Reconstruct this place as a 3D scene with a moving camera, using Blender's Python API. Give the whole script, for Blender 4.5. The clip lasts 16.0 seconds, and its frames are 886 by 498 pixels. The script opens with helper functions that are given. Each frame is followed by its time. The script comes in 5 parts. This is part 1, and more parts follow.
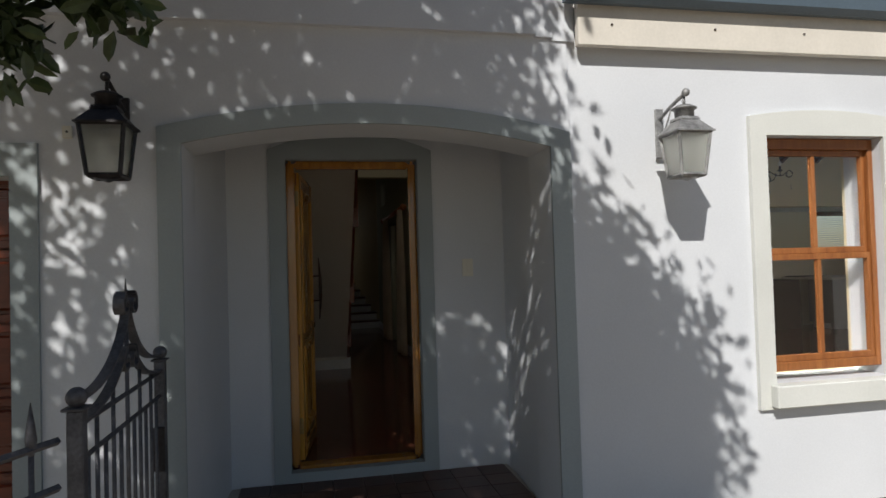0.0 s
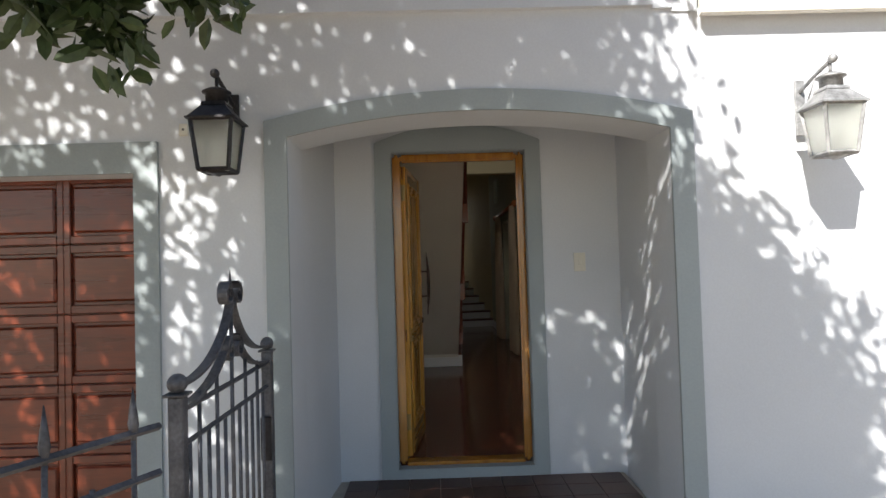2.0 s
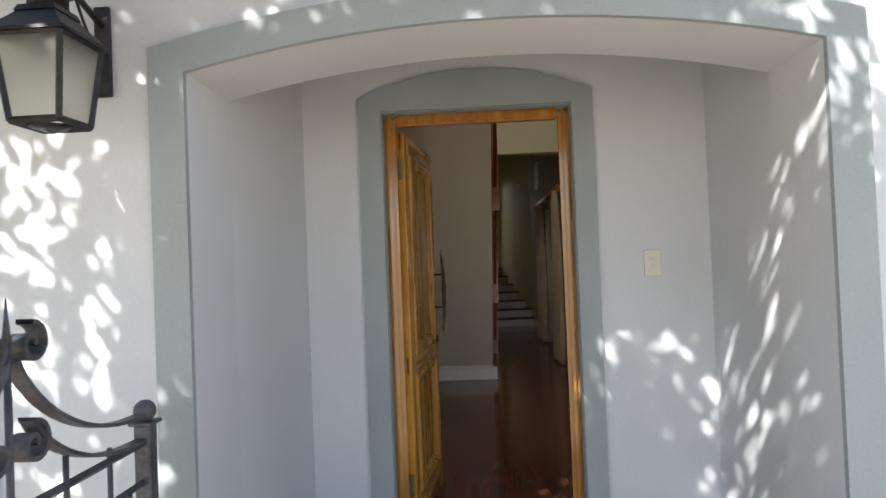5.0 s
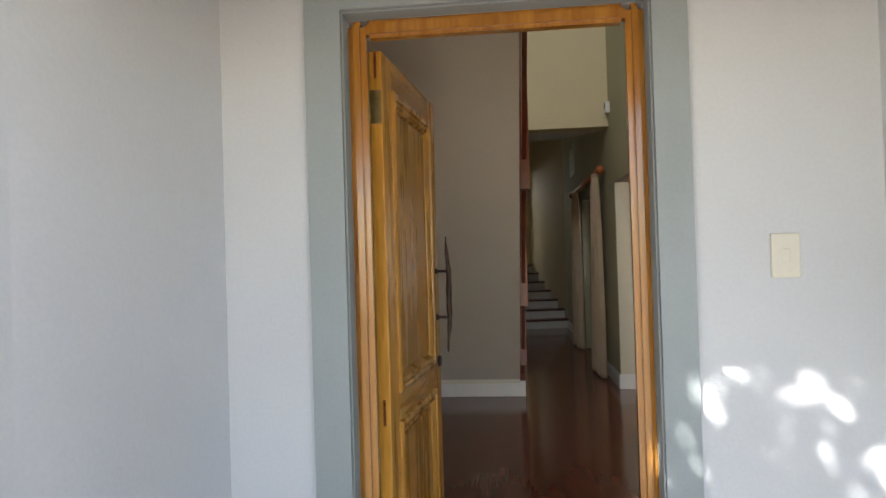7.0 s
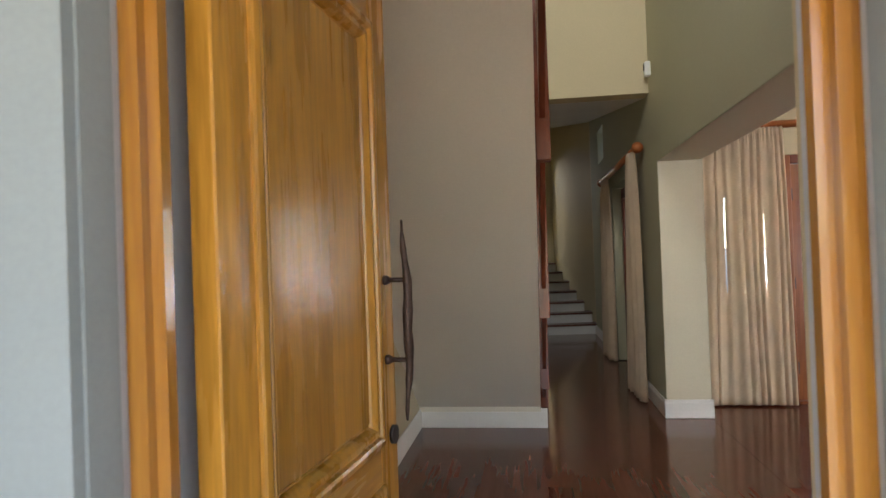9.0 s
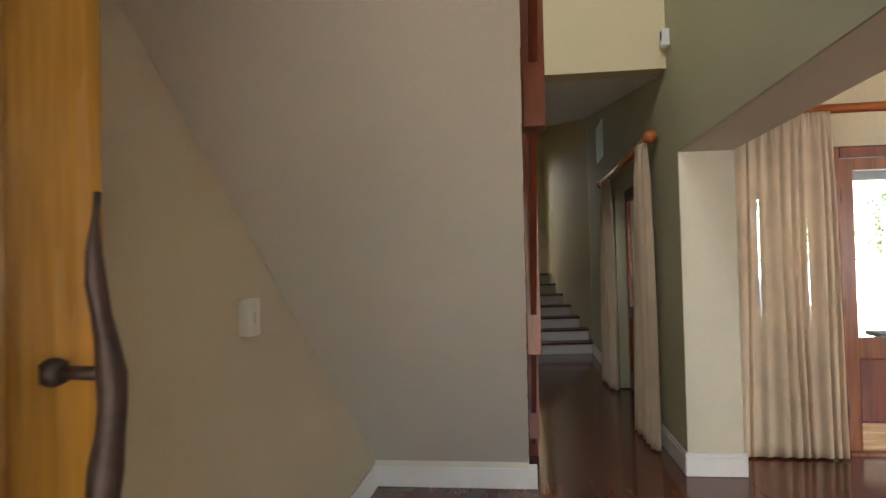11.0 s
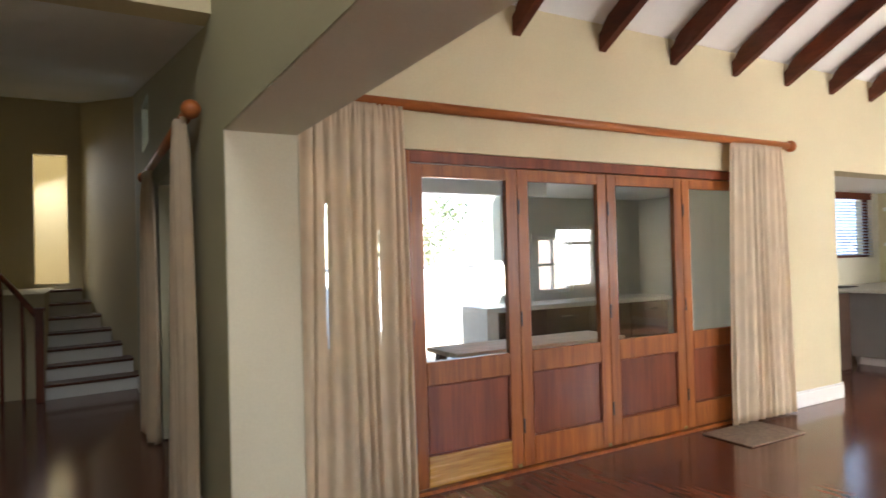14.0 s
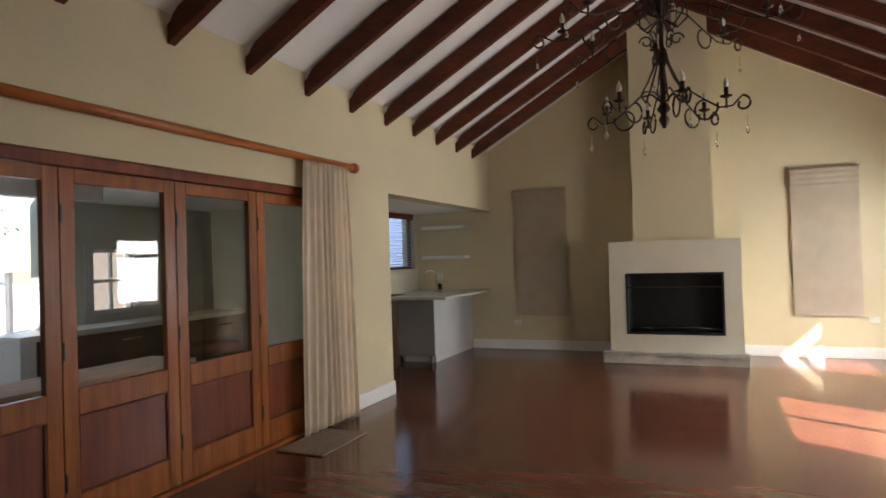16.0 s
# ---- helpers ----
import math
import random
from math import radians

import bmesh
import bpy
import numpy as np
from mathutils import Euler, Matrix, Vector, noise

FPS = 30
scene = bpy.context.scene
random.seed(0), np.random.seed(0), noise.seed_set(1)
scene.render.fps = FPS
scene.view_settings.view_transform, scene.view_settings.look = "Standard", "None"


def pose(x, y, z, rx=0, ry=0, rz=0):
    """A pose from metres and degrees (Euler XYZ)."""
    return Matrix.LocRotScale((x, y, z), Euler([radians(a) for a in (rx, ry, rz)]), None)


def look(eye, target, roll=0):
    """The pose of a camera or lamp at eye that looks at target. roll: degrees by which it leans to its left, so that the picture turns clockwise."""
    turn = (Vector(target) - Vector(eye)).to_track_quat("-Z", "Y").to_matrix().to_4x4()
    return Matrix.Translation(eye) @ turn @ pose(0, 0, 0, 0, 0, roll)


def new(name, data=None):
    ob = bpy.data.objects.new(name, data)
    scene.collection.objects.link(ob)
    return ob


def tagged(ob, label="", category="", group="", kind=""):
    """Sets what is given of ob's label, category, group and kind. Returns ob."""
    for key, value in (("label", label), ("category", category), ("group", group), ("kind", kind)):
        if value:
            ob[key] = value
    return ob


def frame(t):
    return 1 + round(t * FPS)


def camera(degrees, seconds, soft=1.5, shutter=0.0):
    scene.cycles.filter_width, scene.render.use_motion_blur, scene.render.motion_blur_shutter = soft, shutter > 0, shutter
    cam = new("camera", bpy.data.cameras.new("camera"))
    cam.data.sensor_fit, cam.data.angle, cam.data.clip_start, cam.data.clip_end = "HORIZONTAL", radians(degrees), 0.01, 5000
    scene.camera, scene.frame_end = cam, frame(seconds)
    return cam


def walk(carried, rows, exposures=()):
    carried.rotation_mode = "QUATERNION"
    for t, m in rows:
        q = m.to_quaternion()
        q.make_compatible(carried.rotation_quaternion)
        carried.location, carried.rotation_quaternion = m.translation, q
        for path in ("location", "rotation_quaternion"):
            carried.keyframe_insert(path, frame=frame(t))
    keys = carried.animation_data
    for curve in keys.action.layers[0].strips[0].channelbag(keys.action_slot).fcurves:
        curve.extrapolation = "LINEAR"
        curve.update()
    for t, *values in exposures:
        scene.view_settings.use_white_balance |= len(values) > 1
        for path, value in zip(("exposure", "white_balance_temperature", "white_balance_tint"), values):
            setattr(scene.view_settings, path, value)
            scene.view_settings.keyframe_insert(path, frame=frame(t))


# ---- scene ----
cam = camera(70.0, 16.0, 1.5, 0.25)
PATH = [
    (0, (0.16, -4.416, 1.359), (0.554, -2.456, 1.41), -1.7),
    (0.5, (0.172, -4.381, 1.356), (0.45, -2.401, 1.407), -1.6),
    (1, (0.194, -4.352, 1.351), (0.376, -2.361, 1.403), -1.6),
    (1.5, (0.225, -4.33, 1.344), (0.327, -2.333, 1.398), -1.6),
    (2, (0.233, -4.269, 1.321), (0.265, -2.27, 1.382), -1.7),
    (2.5, (0.234, -4.116, 1.334), (0.211, -2.117, 1.383), -1.6),
    (3, (0.236, -3.946, 1.35), (0.19, -1.947, 1.399), -1.6),
    (3.5, (0.292, -3.74, 1.333), (0.23, -1.741, 1.379), -1.6),
    (4, (0.375, -3.481, 1.383), (0.293, -1.483, 1.418), -1.7),
    (4.2, (0.381, -3.4, 1.386), (0.296, -1.402, 1.423), -1.8),
    (6.3, (0.435, -2.278, 1.382), (0.270, -0.285, 1.413), -2.2),
    (6.9, (0.441, -1.928, 1.360), (0.245, 0.062, 1.387), -1.7),
    (7.5, (0.455, -1.609, 1.360), (0.242, 0.379, 1.385), -1.9),
    (8.1, (0.493, -1.268, 1.321), (0.256, 0.718, 1.358), -1.8),
    (8.6, (0.500, -0.957, 1.318), (0.243, 1.026, 1.346), -2.0),
    (9.2, (0.493, -0.558, 1.372), (0.219, 1.423, 1.394), -2.0),
    (11.3, (0.546, 0.544, 1.391), (0.307, 2.529, 1.435), -1.3),
    (11.5, (0.571, 0.657, 1.413), (0.355, 2.645, 1.455), -1.7),
    (12, (0.652, 0.913, 1.425), (0.5, 2.907, 1.466), -1.6),
    (12.5, (0.702, 1.135, 1.413), (0.681, 3.135, 1.456), -1.5),
    (13, (0.726, 1.387, 1.426), (1.046, 3.361, 1.469), -1.5),
    (13.5, (0.811, 1.529, 1.423), (1.49, 3.41, 1.461), -1.7),
    (14, (0.964, 1.597, 1.449), (1.957, 3.333, 1.476), -1.5),
    (14.5, (1.061, 1.643, 1.459), (2.31, 3.206, 1.478), -1.6),
    (15, (1.126, 1.728, 1.483), (2.624, 3.054, 1.499), -1.5),
    (15.5, (1.118, 1.718, 1.485), (2.845, 2.727, 1.506), -1.5),
    (16, (1.169, 1.78, 1.473), (3.009, 2.561, 1.499), -1.8),
]
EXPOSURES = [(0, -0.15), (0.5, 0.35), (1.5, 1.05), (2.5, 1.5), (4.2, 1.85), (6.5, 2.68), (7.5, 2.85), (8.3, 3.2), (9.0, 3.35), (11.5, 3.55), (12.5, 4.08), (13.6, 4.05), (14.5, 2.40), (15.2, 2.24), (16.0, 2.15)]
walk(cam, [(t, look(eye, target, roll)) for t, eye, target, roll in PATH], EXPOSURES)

# the sun stands behind and to the left of the approach
SUN_DIR = Vector((0.17, 0.30, -0.285)).normalized()

# ---- light ----
world = bpy.data.worlds.new("sky")
scene.world = world
world.use_nodes = True
wn = world.node_tree.nodes
sky = wn.new("ShaderNodeTexSky")
sky.sky_type = "NISHITA"
sky.sun_disc = False
sky.sun_elevation = math.asin(-SUN_DIR.z)
sky.sun_rotation = math.atan2(-SUN_DIR.x, -SUN_DIR.y)
sky.air_density, sky.dust_density, sky.ozone_density = 1.0, 0.6, 1.2
world.node_tree.links.new(sky.outputs[0], wn["Background"].inputs[0])
wn["Background"].inputs[1].default_value = 0.064
sun = new("sun", bpy.data.lights.new("sun", "SUN"))
sun.data.energy, sun.data.angle, sun.data.color = 5.0, radians(0.53), (1.0, 0.96, 0.90)
sun.matrix_world = look((0, 0, 20), Vector((0, 0, 20)) + SUN_DIR)


def area_lamp(name, x, y, z, w, h, target, power):
    lamp = new(name, bpy.data.lights.new(name, "AREA"))
    lamp.data.shape, lamp.data.size, lamp.data.size_y = "RECTANGLE", w, h
    lamp.data.energy, lamp.data.color = power, (0.95, 0.97, 1.0)
    lamp.matrix_world = look((x, y, z), target)


# skylight at front windows, added fill in hall and rear stairwell, none in view
area_lamp("skylight_front", 6.17, -1.14, 1.42, 1.6, 1.5, (6.17, 3, 1.3), 8.5)
area_lamp("skylight_corner", 9.42, -1.14, 1.5, 1.1, 1.35, (9.42, 3, 1.3), 17)
area_lamp("fill_hall", 0.55, 0.42, 4.3, 1.0, 0.8, (0.9, 5, 3.4), 7.4)
area_lamp("fill_stairwell", 0.3, 13.2, 3.2, 0.7, 1.0, (1.2, 12.0, 1.5), 4.2)


# ---- materials ----
def surface(name, color, rough=0.6, metal=0.0, vary=0.12, scale=3.0, bump=0.15, bump_scale=60.0, grain=None, spec=0.5, coat=0.0, dark=None, per_object=0.0):
    m = bpy.data.materials.new(name)
    m.use_nodes = True
    n, l = m.node_tree.nodes, m.node_tree.links
    b = n["Principled BSDF"]
    b.inputs["Metallic"].default_value = metal
    b.inputs["Specular IOR Level"].default_value = spec
    b.inputs["Coat Weight"].default_value = coat
    b.inputs["Coat Roughness"].default_value = 0.12
    tc = n.new("ShaderNodeTexCoord")
    mp = n.new("ShaderNodeMapping")
    l.new(tc.outputs["Object"], mp.inputs[0])
    if grain:
        mp.inputs["Scale"].default_value = grain
    big = n.new("ShaderNodeTexNoise")
    big.inputs["Scale"].default_value, big.inputs["Detail"].default_value = scale, 5
    l.new(mp.outputs[0], big.inputs[0])
    fine = n.new("ShaderNodeTexNoise")
    fine.inputs["Scale"].default_value, fine.inputs["Detail"].default_value = bump_scale, 4
    l.new(mp.outputs[0], fine.inputs[0])
    ramp = n.new("ShaderNodeValToRGB")
    lo = dark or [c * (1 - 2.2 * vary) for c in color]
    hi = [min(1, c * (1 + 0.8 * vary)) for c in color]
    ramp.color_ramp.elements[0].position, ramp.color_ramp.elements[1].position = 0.33, 0.66
    ramp.color_ramp.elements[0].color, ramp.color_ramp.elements[1].color = (*lo, 1), (*hi, 1)
    mix = n.new("ShaderNodeMath")
    mix.operation = "MULTIPLY_ADD"
    mix.inputs[1].default_value = 0.35
    l.new(fine.outputs[0], mix.inputs[0])
    scaled = n.new("ShaderNodeMath")
    scaled.operation = "MULTIPLY"
    scaled.inputs[1].default_value = 0.65
    l.new(big.outputs[0], scaled.inputs[0])
    l.new(scaled.outputs[0], mix.inputs[2])
    l.new(mix.outputs[0], ramp.inputs[0])
    out = ramp.outputs[0]
    if per_object:
        info = n.new("ShaderNodeObjectInfo")
        shift = n.new("ShaderNodeMath")
        shift.operation = "MULTIPLY"
        shift.inputs[1].default_value = 47.0
        l.new(info.outputs["Random"], shift.inputs[0])
        l.new(shift.outputs[0], mp.inputs["Location"])
        rng = n.new("ShaderNodeMapRange")
        rng.inputs[3].default_value, rng.inputs[4].default_value = 1 - per_object, 1 + per_object
        l.new(info.outputs["Random"], rng.inputs[0])
        hsv = n.new("ShaderNodeHueSaturation")
        l.new(rng.outputs[0], hsv.inputs["Value"])
        l.new(out, hsv.inputs["Color"])
        out = hsv.outputs[0]
    l.new(out, b.inputs["Base Color"])
    rr = n.new("ShaderNodeMapRange")
    rr.inputs[3].default_value, rr.inputs[4].default_value = max(0.02, rough * 0.8), min(1, rough * 1.25)
    l.new(big.outputs[0], rr.inputs[0])
    l.new(rr.outputs[0], b.inputs["Roughness"])
    if bump:
        bp = n.new("ShaderNodeBump")
        bp.inputs["Strength"].default_value, bp.inputs["Distance"].default_value = bump, 0.004
        l.new(fine.outputs[0], bp.inputs["Height"])
        l.new(bp.outputs[0], b.inputs["Normal"])
    return m


def glass(name, tint=(1, 1, 1), rough=0.0):
    m = bpy.data.materials.new(name)
    m.use_nodes = True
    b = m.node_tree.nodes["Principled BSDF"]
    b.inputs["Base Color"].default_value = (*tint, 1)
    b.inputs["Transmission Weight"].default_value = 1
    b.inputs["Roughness"].default_value, b.inputs["IOR"].default_value = rough, 1.45
    return m


PLASTER_OUT = surface("plaster_outside", (0.634, 0.655, 0.688), 0.85, vary=0.04, scale=1.2, bump=0.13, bump_scale=90)
TRIM_GREY = surface("painted_trim_grey", (0.33, 0.37, 0.38), 0.75, vary=0.05, scale=2, bump=0.12, bump_scale=90)
TRIM_LIGHT = surface("painted_trim_light", (0.62, 0.63, 0.60), 0.75, vary=0.04, scale=2, bump=0.12, bump_scale=90)
FASCIA = surface("fascia_cream", (0.66, 0.62, 0.55), 0.6, vary=0.05)
GUTTER = surface("gutter_blue_grey", (0.10, 0.14, 0.18), 0.4, vary=0.08)
ROOF = surface("roof_tile", (0.20, 0.16, 0.14), 0.8, vary=0.2, scale=6)
CREAM = surface("plaster_cream", (0.645, 0.56, 0.365), 0.8, vary=0.035, scale=0.9, bump=0.1, bump_scale=80)
# cream darkened in its colour for the dim wall by the stairs
CREAM_SHADED = surface("plaster_cream_shaded", (0.51, 0.445, 0.31), 0.8, vary=0.04, scale=0.8, bump=0.1, bump_scale=80)
SOFFIT = surface("plaster_soffit", (0.77, 0.735, 0.64), 0.8, vary=0.03, scale=0.8, bump=0.08, bump_scale=80)
SAGE = surface("plaster_sage", (0.46, 0.45, 0.31), 0.8, vary=0.035, scale=0.9, bump=0.1, bump_scale=80)
# cream made paler and cooler to carry the daylight falling on it
CREAM_LIT = surface("plaster_cream_lit", (0.645, 0.605, 0.47), 0.8, vary=0.035, scale=0.9, bump=0.1, bump_scale=80)
PATIO_G = surface("plaster_grey_green", (0.63, 0.65, 0.58), 0.85, vary=0.05, scale=1.2, bump=0.12, bump_scale=80)
# wood lightened in colour, since no sun reaches the table
TABLE_W = surface("sunlit_table_wood", (0.64, 0.50, 0.35), 0.7, vary=0.15, scale=3, bump=0.08, bump_scale=18, grain=(0.6, 6, 6))
BRICK_P = surface("pale_brick_wall", (0.14, 0.115, 0.10), 0.9, vary=0.2, scale=14, bump=0.3, bump_scale=60)
# dark blue puts the far roof slope's shade into its colour
ROOF_SHADED = surface("roof_shaded_blue", (0.10, 0.14, 0.24), 0.7, vary=0.15, scale=5, bump=0.2)
CEIL = surface("ceiling_white", (0.83, 0.82, 0.79), 0.85, vary=0.03, scale=1.0, bump=0.1)
WHITE = surface("white_gloss", (0.80, 0.80, 0.78), 0.4, vary=0.03, scale=2, bump=0.05)
DOOR_V = surface("oiled_hardwood_upright", (0.57, 0.280, 0.042), 0.27, vary=0.22, scale=3.0, bump=0.12, bump_scale=14, grain=(7, 7, 0.55), spec=0.45, coat=0.22, dark=(0.33, 0.155, 0.022), per_object=0.10)
DOOR_H = surface("oiled_hardwood_level", (0.51, 0.275, 0.050), 0.26, vary=0.22, scale=3.0, bump=0.12, bump_scale=14, grain=(0.6, 7, 7), coat=0.35, dark=(0.32, 0.13, 0.022), per_object=0.10)
FRAME_W = surface("varnished_frame", (0.45, 0.205, 0.031), 0.18, vary=0.15, scale=3, bump=0.1, bump_scale=14, grain=(7, 7, 0.5), coat=0.6, dark=(0.30, 0.115, 0.017))
WINDOW_W = surface("weathered_window_wood", (0.30, 0.115, 0.034), 0.4, vary=0.2, scale=3, bump=0.1, bump_scale=14, grain=(7, 7, 0.5), dark=(0.19, 0.062, 0.018))
GARAGE_W = surface("garage_mahogany", (0.15, 0.030, 0.012), 0.28, vary=0.2, scale=3, bump=0.1, bump_scale=14, grain=(0.6, 7, 7), coat=0.2)
TEAK = surface("folding_door_teak", (0.33, 0.098, 0.014), 0.36, vary=0.22, scale=2.2, bump=0.1, bump_scale=11, grain=(6, 6, 0.4), spec=0.35, coat=0.06, dark=(0.18, 0.044, 0.008), per_object=0.12)
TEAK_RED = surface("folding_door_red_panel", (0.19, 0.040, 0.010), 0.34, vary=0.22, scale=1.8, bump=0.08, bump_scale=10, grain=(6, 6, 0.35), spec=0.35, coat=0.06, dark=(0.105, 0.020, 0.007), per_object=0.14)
HANDRAIL = surface("handrail_orange_hardwood", (0.40, 0.155, 0.04), 0.26, vary=0.2, scale=3, bump=0.06, bump_scale=14, grain=(6, 1, 1), coat=0.4)
RAIL_W = surface("stair_hardwood", (0.185, 0.042, 0.016), 0.3, vary=0.2, scale=3, bump=0.08, bump_scale=14, grain=(6, 1, 1), coat=0.35, per_object=0.12)
TREAD_W = surface("stair_tread", (0.12, 0.036, 0.018), 0.35, vary=0.2, scale=3, bump=0.08, bump_scale=20, grain=(0.6, 5, 5))
RAFTER = surface("rafter_dark", (0.118, 0.027, 0.010), 0.55, spec=0.3, vary=0.25, scale=3, bump=0.2, bump_scale=16, grain=(6, 0.6, 2))
POLE_W = surface("curtain_pole", (0.46, 0.14, 0.036), 0.35, vary=0.15, scale=4, grain=(0.5, 6, 6), bump=0.05)
FLOOR_W = surface("laminate_floor", (0.165, 0.056, 0.033), 0.13, vary=0.12, scale=2.2, bump=0.0, bump_scale=8, grain=(6, 0.4, 6), spec=0.6, per_object=0.07)
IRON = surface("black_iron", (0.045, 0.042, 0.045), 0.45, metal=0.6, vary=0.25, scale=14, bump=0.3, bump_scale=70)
IRON_BROWN = surface("rusty_brown_iron", (0.075, 0.045, 0.035), 0.5, metal=0.5, vary=0.3, scale=14, bump=0.3, bump_scale=70)
IRON_GREY = surface("weathered_gate_iron", (0.12, 0.12, 0.135), 0.55, metal=0.4, vary=0.25, scale=10, bump=0.35, bump_scale=80)
# paler metal for the right-hand lantern
LANTERN_GREY = surface("pale_grey_metal", (0.34, 0.34, 0.34), 0.55, metal=0.5, vary=0.25, scale=14, bump=0.3, bump_scale=70)
BRASS = surface("dull_brass", (0.38, 0.29, 0.13), 0.35, metal=0.9, vary=0.2, scale=12, bump=0.1)
STEEL = surface("brushed_steel", (0.6, 0.6, 0.58), 0.25, metal=1.0, vary=0.08, scale=10, bump=0.05)
FABRIC = surface("curtain_cloth", (0.84, 0.71, 0.54), 0.95, vary=0.05, scale=6, bump=0.2, bump_scale=260)
BLIND = surface("blind_cloth", (0.57, 0.48, 0.36), 0.95, vary=0.05, scale=5, bump=0.3, bump_scale=240)
for cloth, share in ((FABRIC, 0.45), (BLIND, 0.30)):
    nt = cloth.node_tree
    thin = nt.nodes.new("ShaderNodeBsdfTranslucent")
    blend = nt.nodes.new("ShaderNodeMixShader")
    blend.inputs[0].default_value = share
    pb = nt.nodes["Principled BSDF"]
    nt.links.new(pb.inputs["Base Color"].links[0].from_socket, thin.inputs["Color"])
    nt.links.new(pb.outputs[0], blend.inputs[1])
    nt.links.new(thin.outputs[0], blend.inputs[2])
    nt.links.new(blend.outputs[0], nt.nodes["Material Output"].inputs[0])
PLASTIC = surface("switch_plastic", (0.72, 0.69, 0.60), 0.4, vary=0.03, bump=0.02)
STONE = surface("hearth_stone", (0.46, 0.42, 0.36), 0.6, vary=0.14, scale=5, bump=0.3, bump_scale=60)
SOOT = surface("firebox_black", (0.012, 0.012, 0.013), 0.5, vary=0.3, scale=8)
CERAMIC = surface("porch_tile", (0.10, 0.055, 0.045), 0.45, vary=0.22, scale=4, bump=0.2, per_object=0.12)
CABINET = surface("cabinet_grey", (0.56, 0.57, 0.57), 0.45, vary=0.03, scale=3, bump=0.03)
# cabinet grey darkened to put the end's shade into its colour
CABINET_SHADED = surface("cabinet_grey_shaded", (0.27, 0.25, 0.24), 0.45, vary=0.04, scale=3, bump=0.03)
SLAT = surface("blind_slat_blue_grey", (0.46, 0.53, 0.64), 0.45, vary=0.05, bump=0.02)
WORKTOP = surface("worktop_pale", (0.70, 0.68, 0.63), 0.3, vary=0.06, scale=20, bump=0.03)
WENGE = surface("dark_cabinet", (0.075, 0.04, 0.025), 0.4, vary=0.2, scale=3, grain=(0.6, 5, 5), bump=0.06)
MAT = surface("coir_mat", (0.30, 0.23, 0.17), 0.95, vary=0.15, scale=30, bump=0.6, bump_scale=300)
GROUND = surface("gravel_ground", (0.30, 0.245, 0.180), 0.95, vary=0.3, scale=40, bump=0.8, bump_scale=160)
LEAF = surface("leaf_green", (0.055, 0.085, 0.028), 0.5, vary=0.3, scale=8, bump=0.0)
BARK = surface("bark", (0.13, 0.09, 0.06), 0.9, vary=0.3, scale=10, bump=0.6, bump_scale=60, grain=(3, 3, 0.6))
CANDLE = surface("candle_sleeve", (0.82, 0.79, 0.70), 0.5, vary=0.03)
GLASS = glass("clear_glass")
FROST = glass("etched_glass", (0.93, 0.93, 0.88), 0.5)
CRYSTAL = glass("crystal", (1, 1, 1), 0.02)


# ---- mesh helpers ----
def bx(bm, x0, x1, y0, y1, z0, z1, bevel=0.0, rounds=1):
    v = [bm.verts.new((x, y, z)) for x in (x0, x1) for y in (y0, y1) for z in (z0, z1)]
    f = [bm.faces.new([v[i] for i in q]) for q in ((0, 1, 3, 2), (4, 6, 7, 5), (0, 4, 5, 1), (2, 3, 7, 6), (0, 2, 6, 4), (1, 5, 7, 3))]
    if bevel:
        bmesh.ops.bevel(bm, geom=list({e for q in f for e in q.edges}), offset=bevel, segments=rounds, affect="EDGES")
    return bm


def prism(bm, pts, axis, a, b):
    """A flat outline in the two axes other than axis, pushed from a to b."""
    def at(p, s):
        return {"x": (s, p[0], p[1]), "y": (p[0], s, p[1]), "z": (p[0], p[1], s)}[axis]
    lo = [bm.verts.new(at(p, a)) for p in pts]
    hi = [bm.verts.new(at(p, b)) for p in pts]
    bm.faces.new(lo)
    bm.faces.new(hi)
    for i in range(len(pts)):
        j = (i + 1) % len(pts)
        bm.faces.new((lo[i], lo[j], hi[j], hi[i]))
    return bm


def tube(bm, pts, r, n=8, r1=None, caps=True):
    """A round bar along points; r1: radius at the far end; r may list a radius for each point."""
    pts = [Vector(p) for p in pts]
    rings = []
    for i, p in enumerate(pts):
        d = (pts[min(i + 1, len(pts) - 1)] - pts[max(i - 1, 0)]).normalized()
        side = d.cross(Vector((0, 0, 1)) if abs(d.z) < 0.95 else Vector((1, 0, 0))).normalized()
        up = d.cross(side)
        s = r[i] if isinstance(r, list) else r if r1 is None else r + (r1 - r) * i / (len(pts) - 1)
        rings.append([bm.verts.new(p + s * (math.cos(2 * math.pi * k / n) * side + math.sin(2 * math.pi * k / n) * up)) for k in range(n)])
    for a, b in zip(rings, rings[1:]):
        for k in range(n):
            f = bm.faces.new((a[k], a[(k + 1) % n], b[(k + 1) % n], b[k]))
            f.smooth = n > 5
    if caps:
        bm.faces.new(rings[0])
        bm.faces.new(rings[-1])
    return bm


def ball(bm, c, r, squash=1.0):
    m = Matrix.Translation(c) @ Matrix.Diagonal((1, 1, squash, 1))
    for v in bmesh.ops.create_uvsphere(bm, u_segments=14, v_segments=9, radius=r, matrix=m)["verts"]:
        for f in v.link_faces:
            f.smooth = True
    return bm


